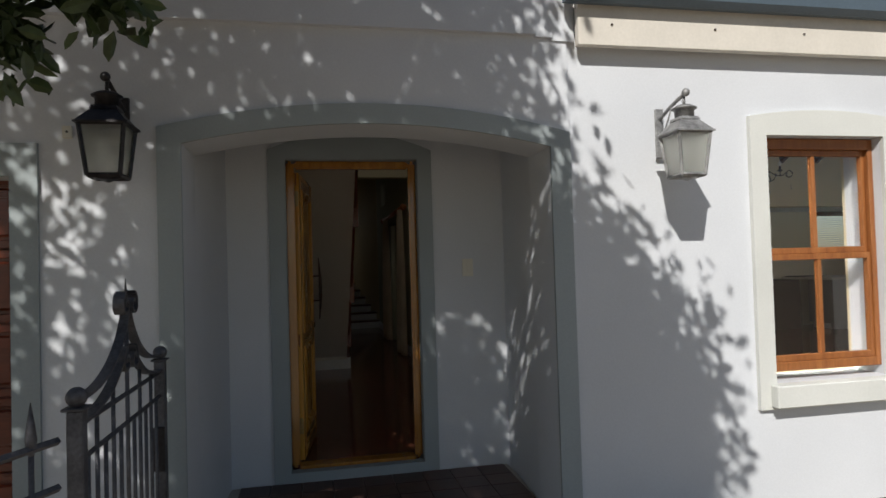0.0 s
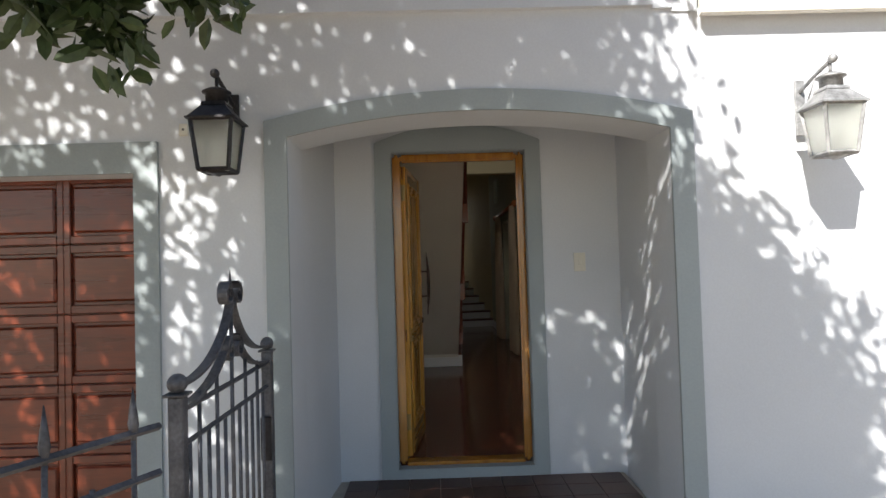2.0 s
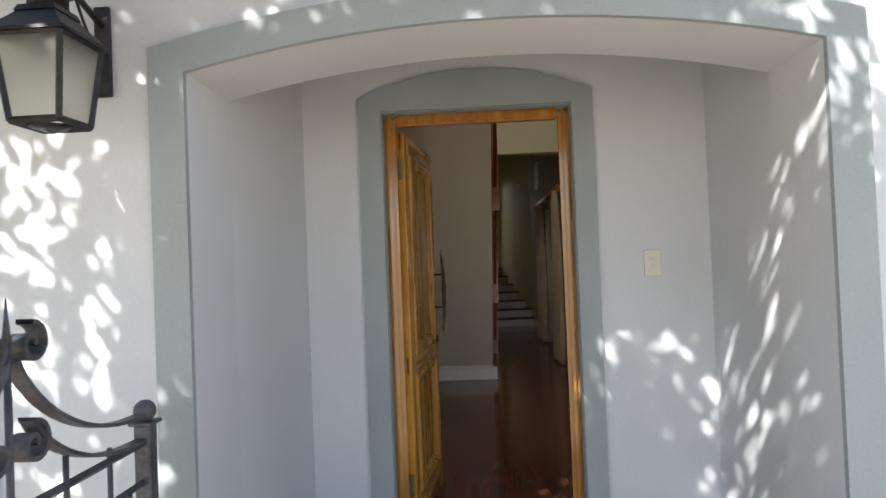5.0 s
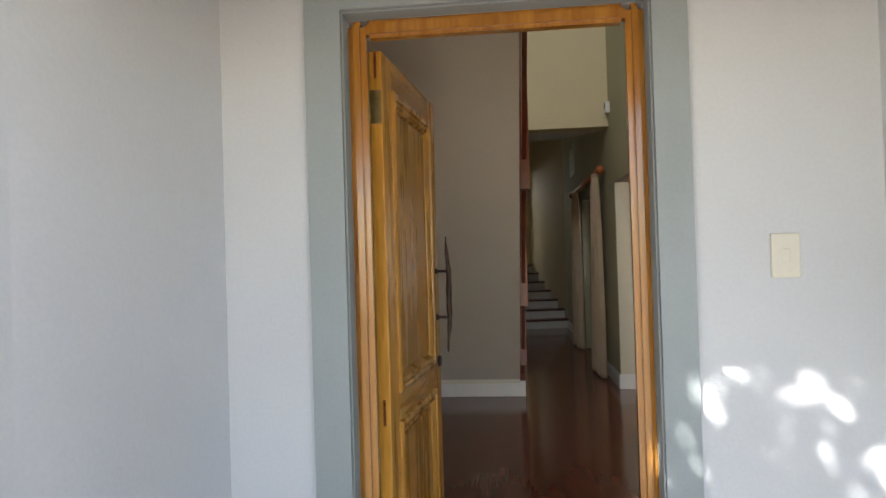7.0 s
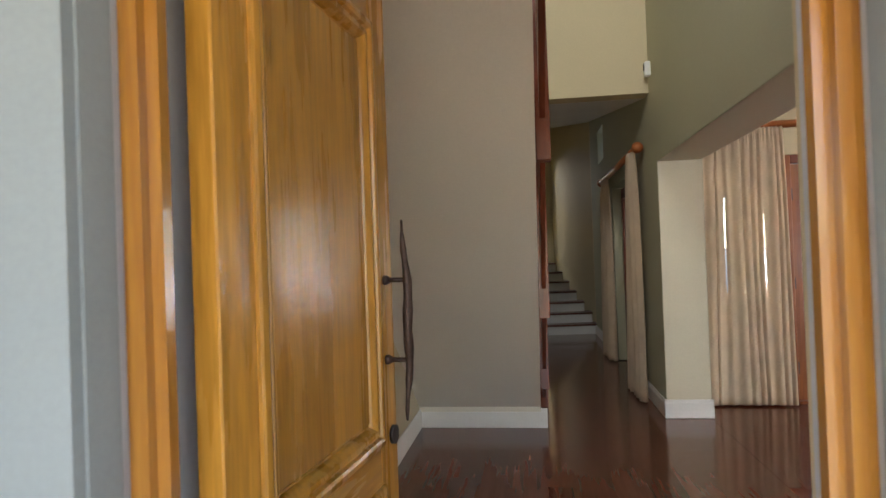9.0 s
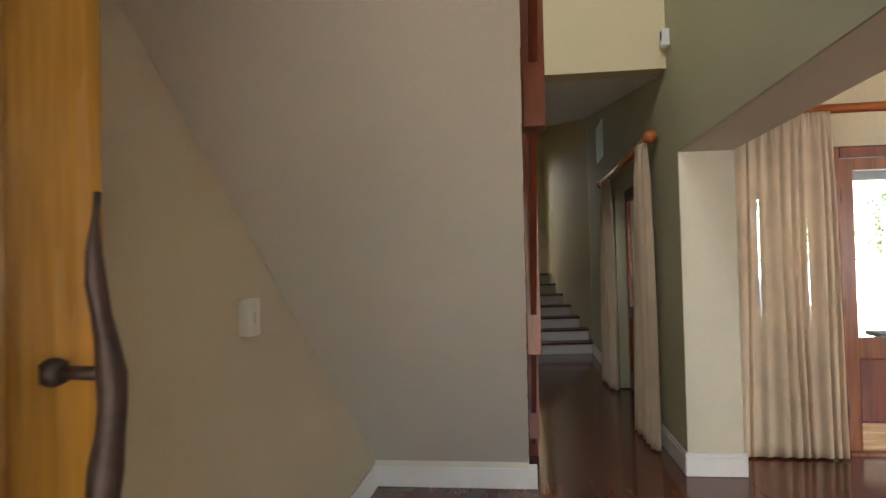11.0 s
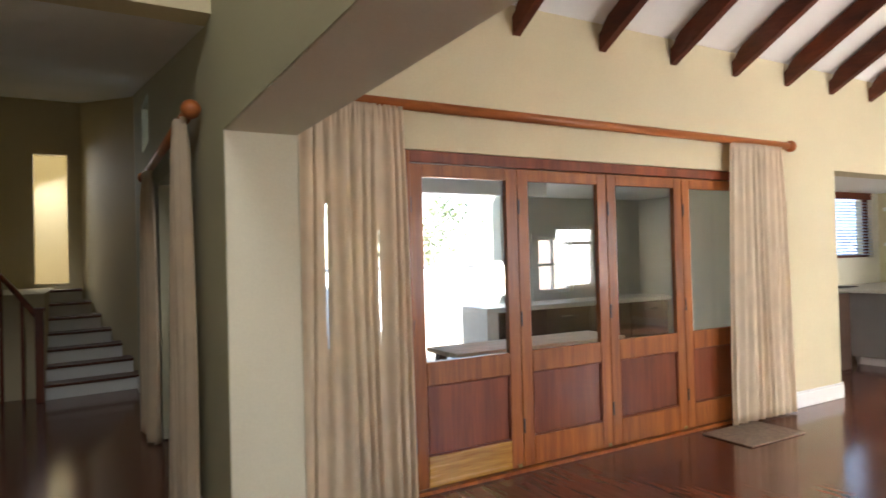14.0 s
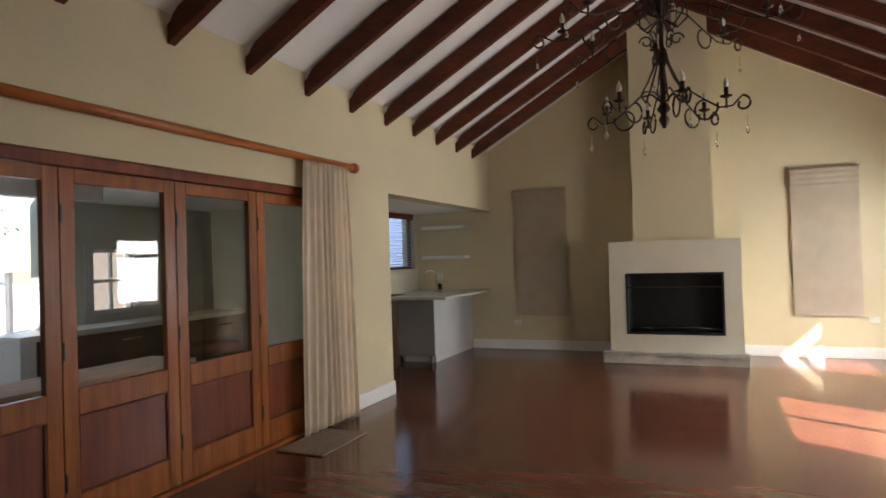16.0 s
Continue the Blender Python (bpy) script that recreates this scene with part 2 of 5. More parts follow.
def lathe(bm, c, profile, n=14):
    """A turned shape about an upright axis through c: (radius, height) pairs."""
    rings = [[bm.verts.new((c[0] + r * math.cos(2 * math.pi * k / n), c[1] + r * math.sin(2 * math.pi * k / n), c[2] + z)) for k in range(n)] for r, z in profile]
    for a, b in zip(rings, rings[1:]):
        for k in range(n):
            bm.faces.new((a[k], a[(k + 1) % n], b[(k + 1) % n], b[k])).smooth = True
    bm.faces.new(rings[0])
    bm.faces.new(rings[-1])
    return bm


def mesh_of(name, bm, material):
    bmesh.ops.recalc_face_normals(bm, faces=bm.faces[:])
    me = bpy.data.meshes.new(name)
    bm.to_mesh(me)
    bm.free()
    me.materials.append(material)
    return me


def part(name, bm, material, parent, label=""):
    ob = new(name, mesh_of(name, bm, material))
    ob.parent = parent
    if parent.type == "EMPTY":
        ob.matrix_parent_inverse = Matrix.Translation(parent.location).inverted()
    return tagged(ob, label)


def thing(name, at, label, category, group="", kind=""):
    ob = new(name)
    ob.empty_display_size = 0.1
    ob.location = at
    return tagged(ob, label, category, group, kind)


def solid(name, bm, material, label, category, group="", kind="structure"):
    return tagged(new(name, mesh_of(name, bm, material)), label, category, group, kind)


def B():
    return bmesh.new()


def arc(x0, x1, z_end, z_mid, n=18):
    """Points of a flat arch from x0 to x1."""
    h, w = z_mid - z_end, (x1 - x0) / 2
    r = (w * w + h * h) / (2 * h)
    c, zc = (x0 + x1) / 2, z_mid - r
    a = math.asin(w / r)
    return [(c + r * math.sin(-a + 2 * a * i / n), zc + r * math.cos(-a + 2 * a * i / n)) for i in range(n + 1)]

# ---- structure: front of the house ----
FY, RY = -1.12, 0.0          # facade face, porch back wall face
DL, DR, DT = -0.036, 0.874, 2.112   # front door opening
GZ = -0.14                   # ground outside
g = B()
bx(g, -400, 400, -400, 600, GZ - 0.3, GZ)
solid("ground", g, GROUND, "pale gravel ground outside the house", "ground")

w = B()
bx(w, -12, -3.85, FY, FY + 0.3, GZ, 4.2)                                    # left of the garage
bx(w, -3.85, -1.235, FY, FY + 0.3, 1.835, 4.2)                              # over the garage
bx(w, -1.235, -0.60, FY, FY + 0.34, GZ, 4.2)
ar = arc(-0.478, 1.44, 1.995, 2.107)
prism(w, [(-0.60, GZ), (-0.478, GZ)] + ar + [(1.44, GZ), (1.56, GZ), (1.56, 4.2), (-0.60, 4.2)], "y", FY, FY + 0.34)
solid("wall_front", w, PLASTER_OUT, "cream plastered front wall dappled with leaf shade", "wall")
w = B()
bx(w, 1.56, 2.80, FY + 0.018, FY + 0.30, GZ, 2.86)
bx(w, 2.80, 3.62, FY + 0.018, FY + 0.30, GZ, 0.60)
bx(w, 2.80, 3.62, FY + 0.018, FY + 0.30, 2.075, 2.86)
bx(w, 3.62, 5.31, FY + 0.018, FY + 0.30, GZ, 2.86)
bx(w, 5.31, 7.04, FY + 0.018, FY + 0.30, GZ, 0.65)
bx(w, 5.31, 7.04, FY + 0.018, FY + 0.30, 2.22, 2.86)
bx(w, 7.04, 8.82, FY + 0.018, FY + 0.30, GZ, 2.86)
bx(w, 8.82, 10.02, FY + 0.018, FY + 0.30, GZ, 0.80)
bx(w, 8.82, 10.02, FY + 0.018, FY + 0.30, 1.98, 2.86)
bx(w, 10.02, 11.1, FY + 0.018, FY + 0.30, GZ, 2.86)
solid("wall_front_wing", w, PLASTER_OUT, "cream plastered front wall in bright sun", "wall")

b = B()                                                                    # string course and proud upper wall
bx(b, -12, 1.37, FY - 0.035, FY - 0.001, 2.61, 4.2)
bx(b, 1.37, 1.47, FY - 0.022, FY - 0.001, 2.60, 4.2)
bx(b, 1.47, 1.60, FY - 0.012, FY - 0.001, 2.585, 4.2)
solid("string_course", b, PLASTER_OUT, "stepped plaster band above the entrance arch", "moulding")

b = B()
outer = arc(-0.59, 1.555, 2.075, 2.212)
prism(b, [(-0.59, GZ), (-0.478, GZ)] + ar + [(1.44, GZ), (1.555, GZ)] + outer[::-1], "y", FY - 0.022, FY - 0.001)
solid("trim_arch", b, TRIM_GREY, "grey-blue painted band round the entrance arch", "trim")
b = B()
bx(b, -1.235, -1.115, FY - 0.02, FY - 0.001, GZ, 1.99)
bx(b, -4.0, -1.235, FY - 0.02, FY - 0.001, 1.835, 1.99)
solid("trim_garage", b, TRIM_GREY, "grey painted band round the garage opening", "trim")

# porch recess
b = B()
prism(b, [(-0.70, FY + 0.34), (-0.478, FY + 0.34), (-0.42, 0.0), (-0.70, 0.0)], "z", GZ, 2.75)
prism(b, [(1.44, FY + 0.34), (1.56, FY + 0.34), (1.56, 0.0), (1.495, 0.0)], "z", GZ, 2.75)
solid("wall_porch_sides", b, PLASTER_OUT, "plastered side walls of the entrance porch", "wall")
b = B()
prism(b, [(-0.60, GZ), (DL, GZ), (DL, DT), (DR, DT), (DR, GZ), (1.56, GZ), (1.56, 5.4), (-0.60, 5.4)], "y", RY, 0.25)
solid("wall_entrance", b, PLASTER_OUT, "plastered wall round the front door", "wall")
b = B()
bx(b, -0.60, 1.56, FY + 0.34, 0.0, 2.62, 2.75)
solid("ceiling_porch", b, PLASTER_OUT, "plastered porch ceiling", "ceiling")
b = B()
inner = [(DL, -0.005), (DL, DT), (DR, DT), (DR, -0.005)]
top = arc(-0.146, 0.974, 2.175, 2.295)
prism(b, [(-0.146, -0.07), (DL, -0.07)] + inner + [(DR, -0.07), (0.974, -0.07)] + top[::-1], "y", -0.022, -0.001)
bx(b, DL, DR, -0.03, 0.06, -0.07, -0.005)
for q in ((DL + 0.0002, DL + 0.004, 0.0), (DR - 0.004, DR - 0.0002, 0.0)):
    bx(b, q[0], q[1], -0.0005, 0.0615, -0.004, DT - 0.0002)
bx(b, DL + 0.0042, DR - 0.0042, -0.0005, 0.0615, DT - 0.004, DT - 0.0004)
solid("trim_door", b, TRIM_GREY, "grey-blue arched surround of the front door", "trim")
b = B()
bx(b, -0.44, 1.47, FY + 0.05, RY - 0.001, GZ - 0.1, -0.082)
bx(b, -0.30, 1.30, FY - 0.35, FY + 0.05, GZ - 0.1, -0.082)
porch = solid("floor_porch", b, STONE, "porch slab under dark clay tiles", "floor")

# eaves of the wing
b = B()
bx(b, 1.60, 11.2, FY - 0.075, FY - 0.03, 2.548, 2.86, 0.003)
bx(b, 1.62, 11.2, FY - 0.03, FY + 0.02, 2.57, 2.86)
solid("trim_fascia", b, FASCIA, "cream fascia board under the gutter", "fascia")
b = B()
prof = [(-1.197, 2.77), (-1.25, 2.762), (-1.29, 2.79), (-1.305, 2.86), (-1.325, 2.875), (-1.325, 2.885), (-1.295, 2.875), (-1.28, 2.80), (-1.25, 2.775), (-1.205, 2.782), (-1.205, 2.88), (-1.197, 2.88)]
prism(b, prof, "x", 1.52, 11.3)
gut = thing("gutter", (6, -1.25, 2.76), "dark blue-grey metal gutter along the eaves", "gutter", kind="structure")
part("channel", b, GUTTER, gut)
b = B()
prism(b, [(-1.197, 2.77), (-1.25, 2.762), (-1.29, 2.79), (-1.305, 2.86), (-1.197, 2.88)], "x", 1.512, 1.5195)
part("end_cap", b, GUTTER, gut)
roofs = thing("roof_front", (6, 0, 2.7), "brown tiled roof slope above the gutter", "roof", kind="structure")
b = B()
prism(b, [(-1.28, 2.885), (2.2, 4.89), (2.2, 4.99), (-1.28, 2.94)], "x", 1.56, 11.2)
part("deck", b, ROOF, roofs)
b = B()
prism(b, [(2.2, 4.86), (5.6, 2.92), (5.6, 3.04), (2.2, 4.98)], "x", 1.90, 11.2)
solid("roof_rear", b, ROOF, "brown roof slope towards the patio", "roof")

# ---- structure: inside ----
HX, PX = 1.534, 1.875        # sage wall face towards the hall, towards the living room
DW = 5.017                   # wall with the folding doors
BX = 10.756                  # gable wall with the fireplace
b = B()
bx(b, -0.60, 11.0, 0.25, 5.27, -0.25, -0.012)
bx(b, -0.60, 2.2, 5.27, 14.0, -0.25, -0.012)
bx(b, 7.0, 11.0, 5.27, 6.6, -0.25, -0.012)
bx(b, 1.56, 11.0, -0.85, 0.25, -0.25, -0.012)
floor = solid("floor", b, FLOOR_W, "glossy dark red-brown laminate plank floor", "floor")
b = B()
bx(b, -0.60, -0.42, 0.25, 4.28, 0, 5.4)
solid("wall_west", b, CREAM_SHADED, "smooth cream wall beside and under the stairs, darkened for shade", "wall")
b = B()
bx(b, -0.60, -0.42, 4.28, 14.0, 0, 5.4)
solid("wall_west_rear", b, CREAM, "cream wall along the rear hall", "wall")
b = B()
bx(b, -0.42, 1.5, 0.2501, 0.262, 2.15, 5.4)
bx(b, -0.42, DL, 0.2501, 0.262, 0, 2.15)
bx(b, DR, 1.534, 0.2501, 0.262, 0, 2.15)
solid("wall_entrance_inner", b, CREAM, "cream plaster inside the front door", "wall")
b = B()                                                                    # sage wall with its wide opening
bx(b, HX, PX, 0.25, 0.75, 0, 5.4)
bx(b, HX, PX, 0.75, 4.576, 2.058, 5.4)
bx(b, HX, PX, 4.576, DW + 0.25, 0, 5.4)
bx(b, HX, PX - 0.05, DW + 0.25, 5.75, 0, 5.4)
bx(b, HX, PX - 0.05, 5.75, 7.35, 2.12, 5.4)
bx(b, HX, PX - 0.05, 7.35, 8.15, 0, 5.4)
bx(b, HX, PX - 0.05, 8.15, 8.85, 0, 2.62)
bx(b, HX, PX - 0.05, 8.15, 8.85, 3.08, 5.4)
bx(b, HX, PX - 0.05, 8.85, 9.9, 0, 5.4)
solid("wall_sage", b, SAGE, "olive-sage plastered wall between hall and living room", "wall")
b = B()
bx(b, HX + 0.004, PX, 4.572, 4.5755, 0, 2.058)
bx(b, HX + 0.004, PX - 0.004, 0.76, 4.57, 2.0540, 2.0575)
bx(b, PX + 0.001, PX + 0.005, 0.25, 4.57, 2.058, 5.3)
bx(b, PX + 0.001, PX + 0.005, 4.57, DW, 0, 5.3)
solid("wall_opening_lining", b, CREAM_LIT, "cream plaster reveal of the wide opening", "wall")
b = B()                                                                    # wall with the folding doors
D0, D1, DH = 2.66, 6.05, 2.115
DS = 1.965                   # left edge of the glazed sidelight
bx(b, PX, DS, DW, DW + 0.25, 0, 3.30)
bx(b, DS, D1, DW, DW + 0.25, DH, 3.30)
bx(b, D1, 7.305, DW, DW + 0.25, 0, 3.30)
bx(b, 7.305, BX, DW, DW + 0.25, 2.19, 3.30)
solid("wall_doors", b, CREAM, "cream wall above and beside the folding doors", "wall")
b = B()
bx(b, BX, BX + 0.25, -0.85, 3.80, 0, 5.0)
bx(b, BX, BX + 0.25, 3.80, 6.6, 0, 5.0)
solid("wall_gable", b, CREAM, "cream gable wall behind the fireplace", "wall")
b = B()
for x0, x1, z0, z1 in ((PX, 2.80, 0, 3.3), (2.80, 3.62, 0, 0.65), (2.80, 3.62, 2.075, 3.3), (3.62, 5.31, 0, 3.3), (5.31, 7.04, 0, 0.65), (5.31, 7.04, 2.22, 3.3), (7.04, 8.82, 0, 3.3), (8.82, 10.02, 0, 0.80), (8.82, 10.02, 1.98, 3.3), (10.02, BX, 0, 3.3)):
    bx(b, x0, x1, -0.8195, -0.80, z0, z1)
solid("wall_south_inner", b, CREAM, "cream wall with the front windows", "wall")
b = B()
bx(b, 7.0, BX, 6.30, 6.5, 0, 1.30)
bx(b, 7.0, BX, 6.30, 6.5, 2.20, 2.6)
bx(b, 7.0, 9.65, 6.30, 6.5, 1.30, 2.20)
bx(b, 10.60, BX, 6.30, 6.5, 1.30, 2.20)
bx(b, 7.0, 7.2, 5.27, 6.30, 0, 2.6)
solid("wall_kitchen", b, CREAM_LIT, "cream kitchen walls round the blind window", "wall")
b = B()
bx(b, 7.0, BX, 5.27, 6.30, 2.19, 2.30)
solid("ceiling_kitchen", b, CEIL, "low white kitchen ceiling", "ceiling")
b = B()                                                                    # hall
bx(b, -0.42, HX, 4.815, 5.0, 2.67, 5.4)
solid("wall_bulkhead", b, CREAM, "cream edge of the upper floor over the hall", "wall")
b = B()
prism(b, [(5.0, 2.67), (12.6, 3.92), (12.6, 4.05), (5.0, 2.80)], "x", -0.42, HX)
solid("ceiling_hall", b, CEIL, "white sloping ceiling of the rear hall", "ceiling")
b = B()
bx(b, -0.42, HX, 0.25, 4.815, 5.3, 5.4)
solid("ceiling_void", b, CEIL, "white ceiling high over the entrance hall", "ceiling")
b = B()
bx(b, -0.42, 0.38, 12.4, 12.6, 0, 4.2)
bx(b, 0.80, 2.4, 12.4, 12.6, 0, 4.2)
bx(b, 0.38, 0.80, 12.4, 12.6, 0, 1.22)
bx(b, 0.38, 0.80, 12.4, 12.6, 3.10, 4.2)
prism(b, [(1.62, 9.90), (1.95, 9.90), (1.35, 12.4), (0.98, 12.4)], "z", 0, 4.2)
bx(b, 1.534, 1.95, 9.90, 10.0, 0, 4.2)
bx(b, -0.42, 2.4, 13.8, 13.9, 0, 4.2)
bx(b, 2.2, 2.4, 12.6, 13.8, 0, 4.2)
solid("wall_rear_hall", b, CREAM, "yellow-cream walls of the rear stairwell", "wall")
b = B()
bx(b, -0.6, 2.4, 12.6, 13.9, 4.1, 4.2)
solid("ceiling_stairwell", b, CEIL, "white ceiling of the rear stairwell", "ceiling")
b = B()                                                                    # living room ceiling between the rafters
prism(b, [(-0.85, 3.00), (2.2, 4.75), (5.05, 3.115), (5.05, 3.20), (2.2, 4.84), (-0.85, 3.08)], "x", PX, BX)
solid("ceiling_living", b, CEIL, "white boarded ceiling above the dark rafters", "ceiling")
b = B()                                                                    # gable over the sage wall
prism(b, [(-0.85, 2.0), (-0.85, 3.05), (2.2, 4.85), (5.05, 3.15), (5.05, 2.75), (2.2, 4.7), (-0.7, 2.6)], "x", PX - 0.02, PX)
solid("wall_gable_west", b, CREAM, "cream gable above the wide opening", "wall")


def skirting(name, x0, x1, y0, y1):
    b = B()
    bx(b, x0, x1, y0, y1, 0, 0.125, 0.003)
    t = 0.004
    bx(b, x0 + (t if x1 - x0 < 0.1 else 0), x1 - (t if x1 - x0 < 0.1 else 0), y0 + (t if y1 - y0 < 0.1 else 0), y1 - (t if y1 - y0 < 0.1 else 0), 0.125, 0.148)
    solid(name, b, WHITE, "white painted skirting board", "skirting")


skirting("baseboard_stair", -0.40, 0.585, 4.272, 4.29)
skirting("baseboard_west", -0.419, -0.401, 0.27, 4.29)
skirting("baseboard_pillar", HX - 0.016, PX + 0.018, 4.554, 4.571)
skirting("baseboard_pillar_inner", HX - 0.018, HX - 0.001, 4.571, 5.70)
skirting("baseboard_doors", 6.07, 7.322, DW - 0.018, DW - 0.001)
skirting("baseboard_doors_end", 7.306, 7.322, DW, DW + 0.25)
skirting("baseboard_gable", BX - 0.018, BX - 0.001, 3.07, 5.36)
skirting("baseboard_gable_south", BX - 0.018, BX - 0.001, -0.8, 1.43)
skirting("baseboard_hall", HX - 0.018, HX - 0.001, 7.40, 9.89)

# ---- front door ----
fr = thing("door_frame", (0.42, 0.12, 0), "varnished orange-brown hardwood door frame", "door frame", kind="structure")
JY = 0.062                                                                  # face of the frame, set back in the opening
for name, q in (("jamb", (DL + 0.001, 0.022, JY, JY + 0.058, 0.0, DT - 0.001)), ("jamb", (0.820, DR - 0.001, JY, JY + 0.058, 0.0, DT - 0.001)), ("head", (0.0222, 0.8198, JY + 0.001, JY + 0.057, 2.055, DT - 0.001)), ("sill", (0.0222, 0.8198, JY - 0.02, JY + 0.094, -0.004, 0.018))):
    b = B()
    bx(b, *q, 0.018 if name == "jamb" else 0.012 if name == "head" else 0.004, 4)
    part(name, b, FRAME_W, fr)

PIV = (0.008, 0.167)
leaf = thing("front_door", (*PIV, 0), "oiled golden hardwood two-panel front door standing open", "door")
L0, L1, Y0, Y1 = 0.010, 0.790, 0.123, 0.167
S0, S1 = 0.120, 0.668                                                      # inner edges of the stiles


def picture_frame(bm, x0, x1, z0, z1, y, out, profile):
    """A mitred moulding round a panel: profile of (inset, height) from face y."""
    loops = [[bm.verts.new((x, y + out * h, z)) for x, z in ((x0 + d, z0 + d), (x1 - d, z0 + d), (x1 - d, z1 - d), (x0 + d, z1 - d))] for d, h in profile]
    for p, q in zip(loops, loops[1:]):
        for i in range(4):
            bm.faces.new((p[i], p[(i + 1) % 4], q[(i + 1) % 4], q[i]))
    return bm


for name, q, mt in (("stile", (L0, S0 - 0.0001, Y0, Y1, 0.022, 2.045), DOOR_V), ("stile", (S1 + 0.0001, L1, Y0, Y1, 0.022, 2.045), DOOR_V),
                    ("top_rail", (S0, S1, Y0, Y1, 1.930, 2.045), DOOR_H), ("lock_rail", (S0, S1, Y0, Y1, 0.796, 0.908), DOOR_H), ("bottom_rail", (S0, S1, Y0, Y1, 0.118, 0.200), DOOR_H), ("weather_board", (S0, S1, Y0 - 0.004, Y1, 0.022, 0.1155), DOOR_H)):
    b = B()
    bx(b, *q, 0.003)
    part(name, b, mt, leaf)
MOULD = ((-0.010, -0.001), (-0.010, 0.006), (-0.006, 0.010), (0.006, 0.013), (0.014, 0.010), (0.017, 0.002), (0.021, 0.002), (0.025, 0.007), (0.034, 0.006), (0.044, -0.006), (0.047, -0.014))
for z0, z1 in ((0.909, 1.929), (0.201, 0.795)):
    b = B()
    bx(b, S0 + 0.001, S1 - 0.001, Y0 + 0.014, Y1 - 0.014, z0 + 0.001, z1 - 0.001)
    part("panel", b, DOOR_V, leaf)
    b = B()
    bx(b, S0 + 0.054, S1 - 0.054, Y0 + 0.007, Y0 + 0.0135, z0 + 0.054, z1 - 0.054, 0.005)
    part("panel_field", b, DOOR_V, leaf)
    for y, out in ((Y0, -1), (Y1, 1)):
        part("moulding", picture_frame(B(), S0, S1, z0, z1, y, out, MOULD), DOOR_V, leaf)
b = B()
pts = [(0.716 - 0.014 * math.cos(i * 0.30) * math.sin(i * 0.47 + 0.6) + 0.012 * (1 - i / 20), Y0 - 0.052 - 0.012 * math.sin(math.pi * i / 20), 0.950 + 0.50 * i / 20) for i in range(21)]
tube(b, pts, [0.003 + 0.010 * math.sin(math.pi * i / 20) + 0.0012 * math.sin(1.9 * i) for i in range(21)], 10)
part("pull_handle", b, IRON_BROWN, leaf, "wavy wrought iron pull handle")
for z in (1.10, 1.30):
    b = B()
    k = pts[round((z - 0.95) / 0.025)]
    tube(b, [(k[0], k[1], z), (k[0], Y0 - 0.001, z)], 0.006, 8)
    lathe(b, (k[0], Y0 - 0.004, z - 0.012), [(0.004, 0.0), (0.012, 0.004), (0.012, 0.020), (0.004, 0.024)], 10)
    part("handle_stud", b, IRON_BROWN, leaf)
b = B()
tube(b, [(0.752, Y0 - 0.010, 0.905), (0.752, Y0, 0.905)], 0.024, 16)
part("key_plate", b, IRON, leaf, "black round key plate")
b = B()
bx(b, L1 + 0.0002, L1 + 0.002, Y0 + 0.010, Y1 - 0.010, 0.80, 0.98)
part("lock_plate", b, BRASS, leaf, "dull brass lock plate")
for z in (0.26, 1.86):
    b = B()
    tube(b, [(PIV[0] - 0.003, PIV[1] + 0.004, z - 0.055), (PIV[0] - 0.003, PIV[1] + 0.004, z + 0.055)], 0.007, 8)
    bx(b, L0 - 0.002, L0 - 0.0002, Y0 + 0.004, Y1, z - 0.055, z + 0.055)
    part("hinge", b, BRASS, leaf, "dull brass butt hinge")
for z in (0.86, 2.0):
    b = B()
    bx(b, L0 - 0.0015, L0 - 0.0002, Y0 + 0.017, Y0 + 0.026, z - 0.045, z + 0.04)
    part("edge_plug", b, GARAGE_W, leaf, "dark red plug in the hinge edge")
leaf.rotation_euler.z = radians(84)


def switch(name, centre, normal, w, h, label, deep=0.010):
    """A plate with a rocker on a wall; normal is x or y with its sign."""
    t = thing(name, centre, label, "switch")
    def plate(u, v, d0, d1, u0=0.0, v0=0.0):
        b = B()
        a0, a1 = sorted((d0 * normal[1], d1 * normal[1]))
        if normal[0] == "y":
            bx(b, centre[0] + u0 - u, centre[0] + u0 + u, centre[1] + a0, centre[1] + a1, centre[2] + v0 - v, centre[2] + v0 + v, 0.002)
        else:
            bx(b, centre[0] + a0, centre[0] + a1, centre[1] + u0 - u, centre[1] + u0 + u, centre[2] + v0 - v, centre[2] + v0 + v, 0.002)
        return b
    part("plate", plate(w / 2, h / 2, 0.0, deep), PLASTIC, t)
    part("rocker", plate(0.010, 0.019, deep, deep + 0.004), PLASTIC, t)
    return t


switch("bell_switch", (1.222, -0.001, 1.337), ("y", -1), 0.078, 0.125, "cream plastic bell switch on the porch wall")
switch("light_switch", (-0.419, 2.44, 1.215), ("x", 1), 0.085, 0.125, "white light switch box standing proud of the darkened cream wall", 0.042)
switch("wall_socket", (BX - 0.001, 5.92, 1.16), ("x", -1), 0.11, 0.11, "white socket plate above the kitchen worktop")
switch("wall_socket", (BX - 0.001, 4.62, 0.42), ("x", -1), 0.12, 0.075, "white socket plate low on the gable wall")
switch("wall_socket", (BX - 0.001, -0.10, 0.50), ("x", -1), 0.12, 0.075, "white socket plate low on the gable wall")

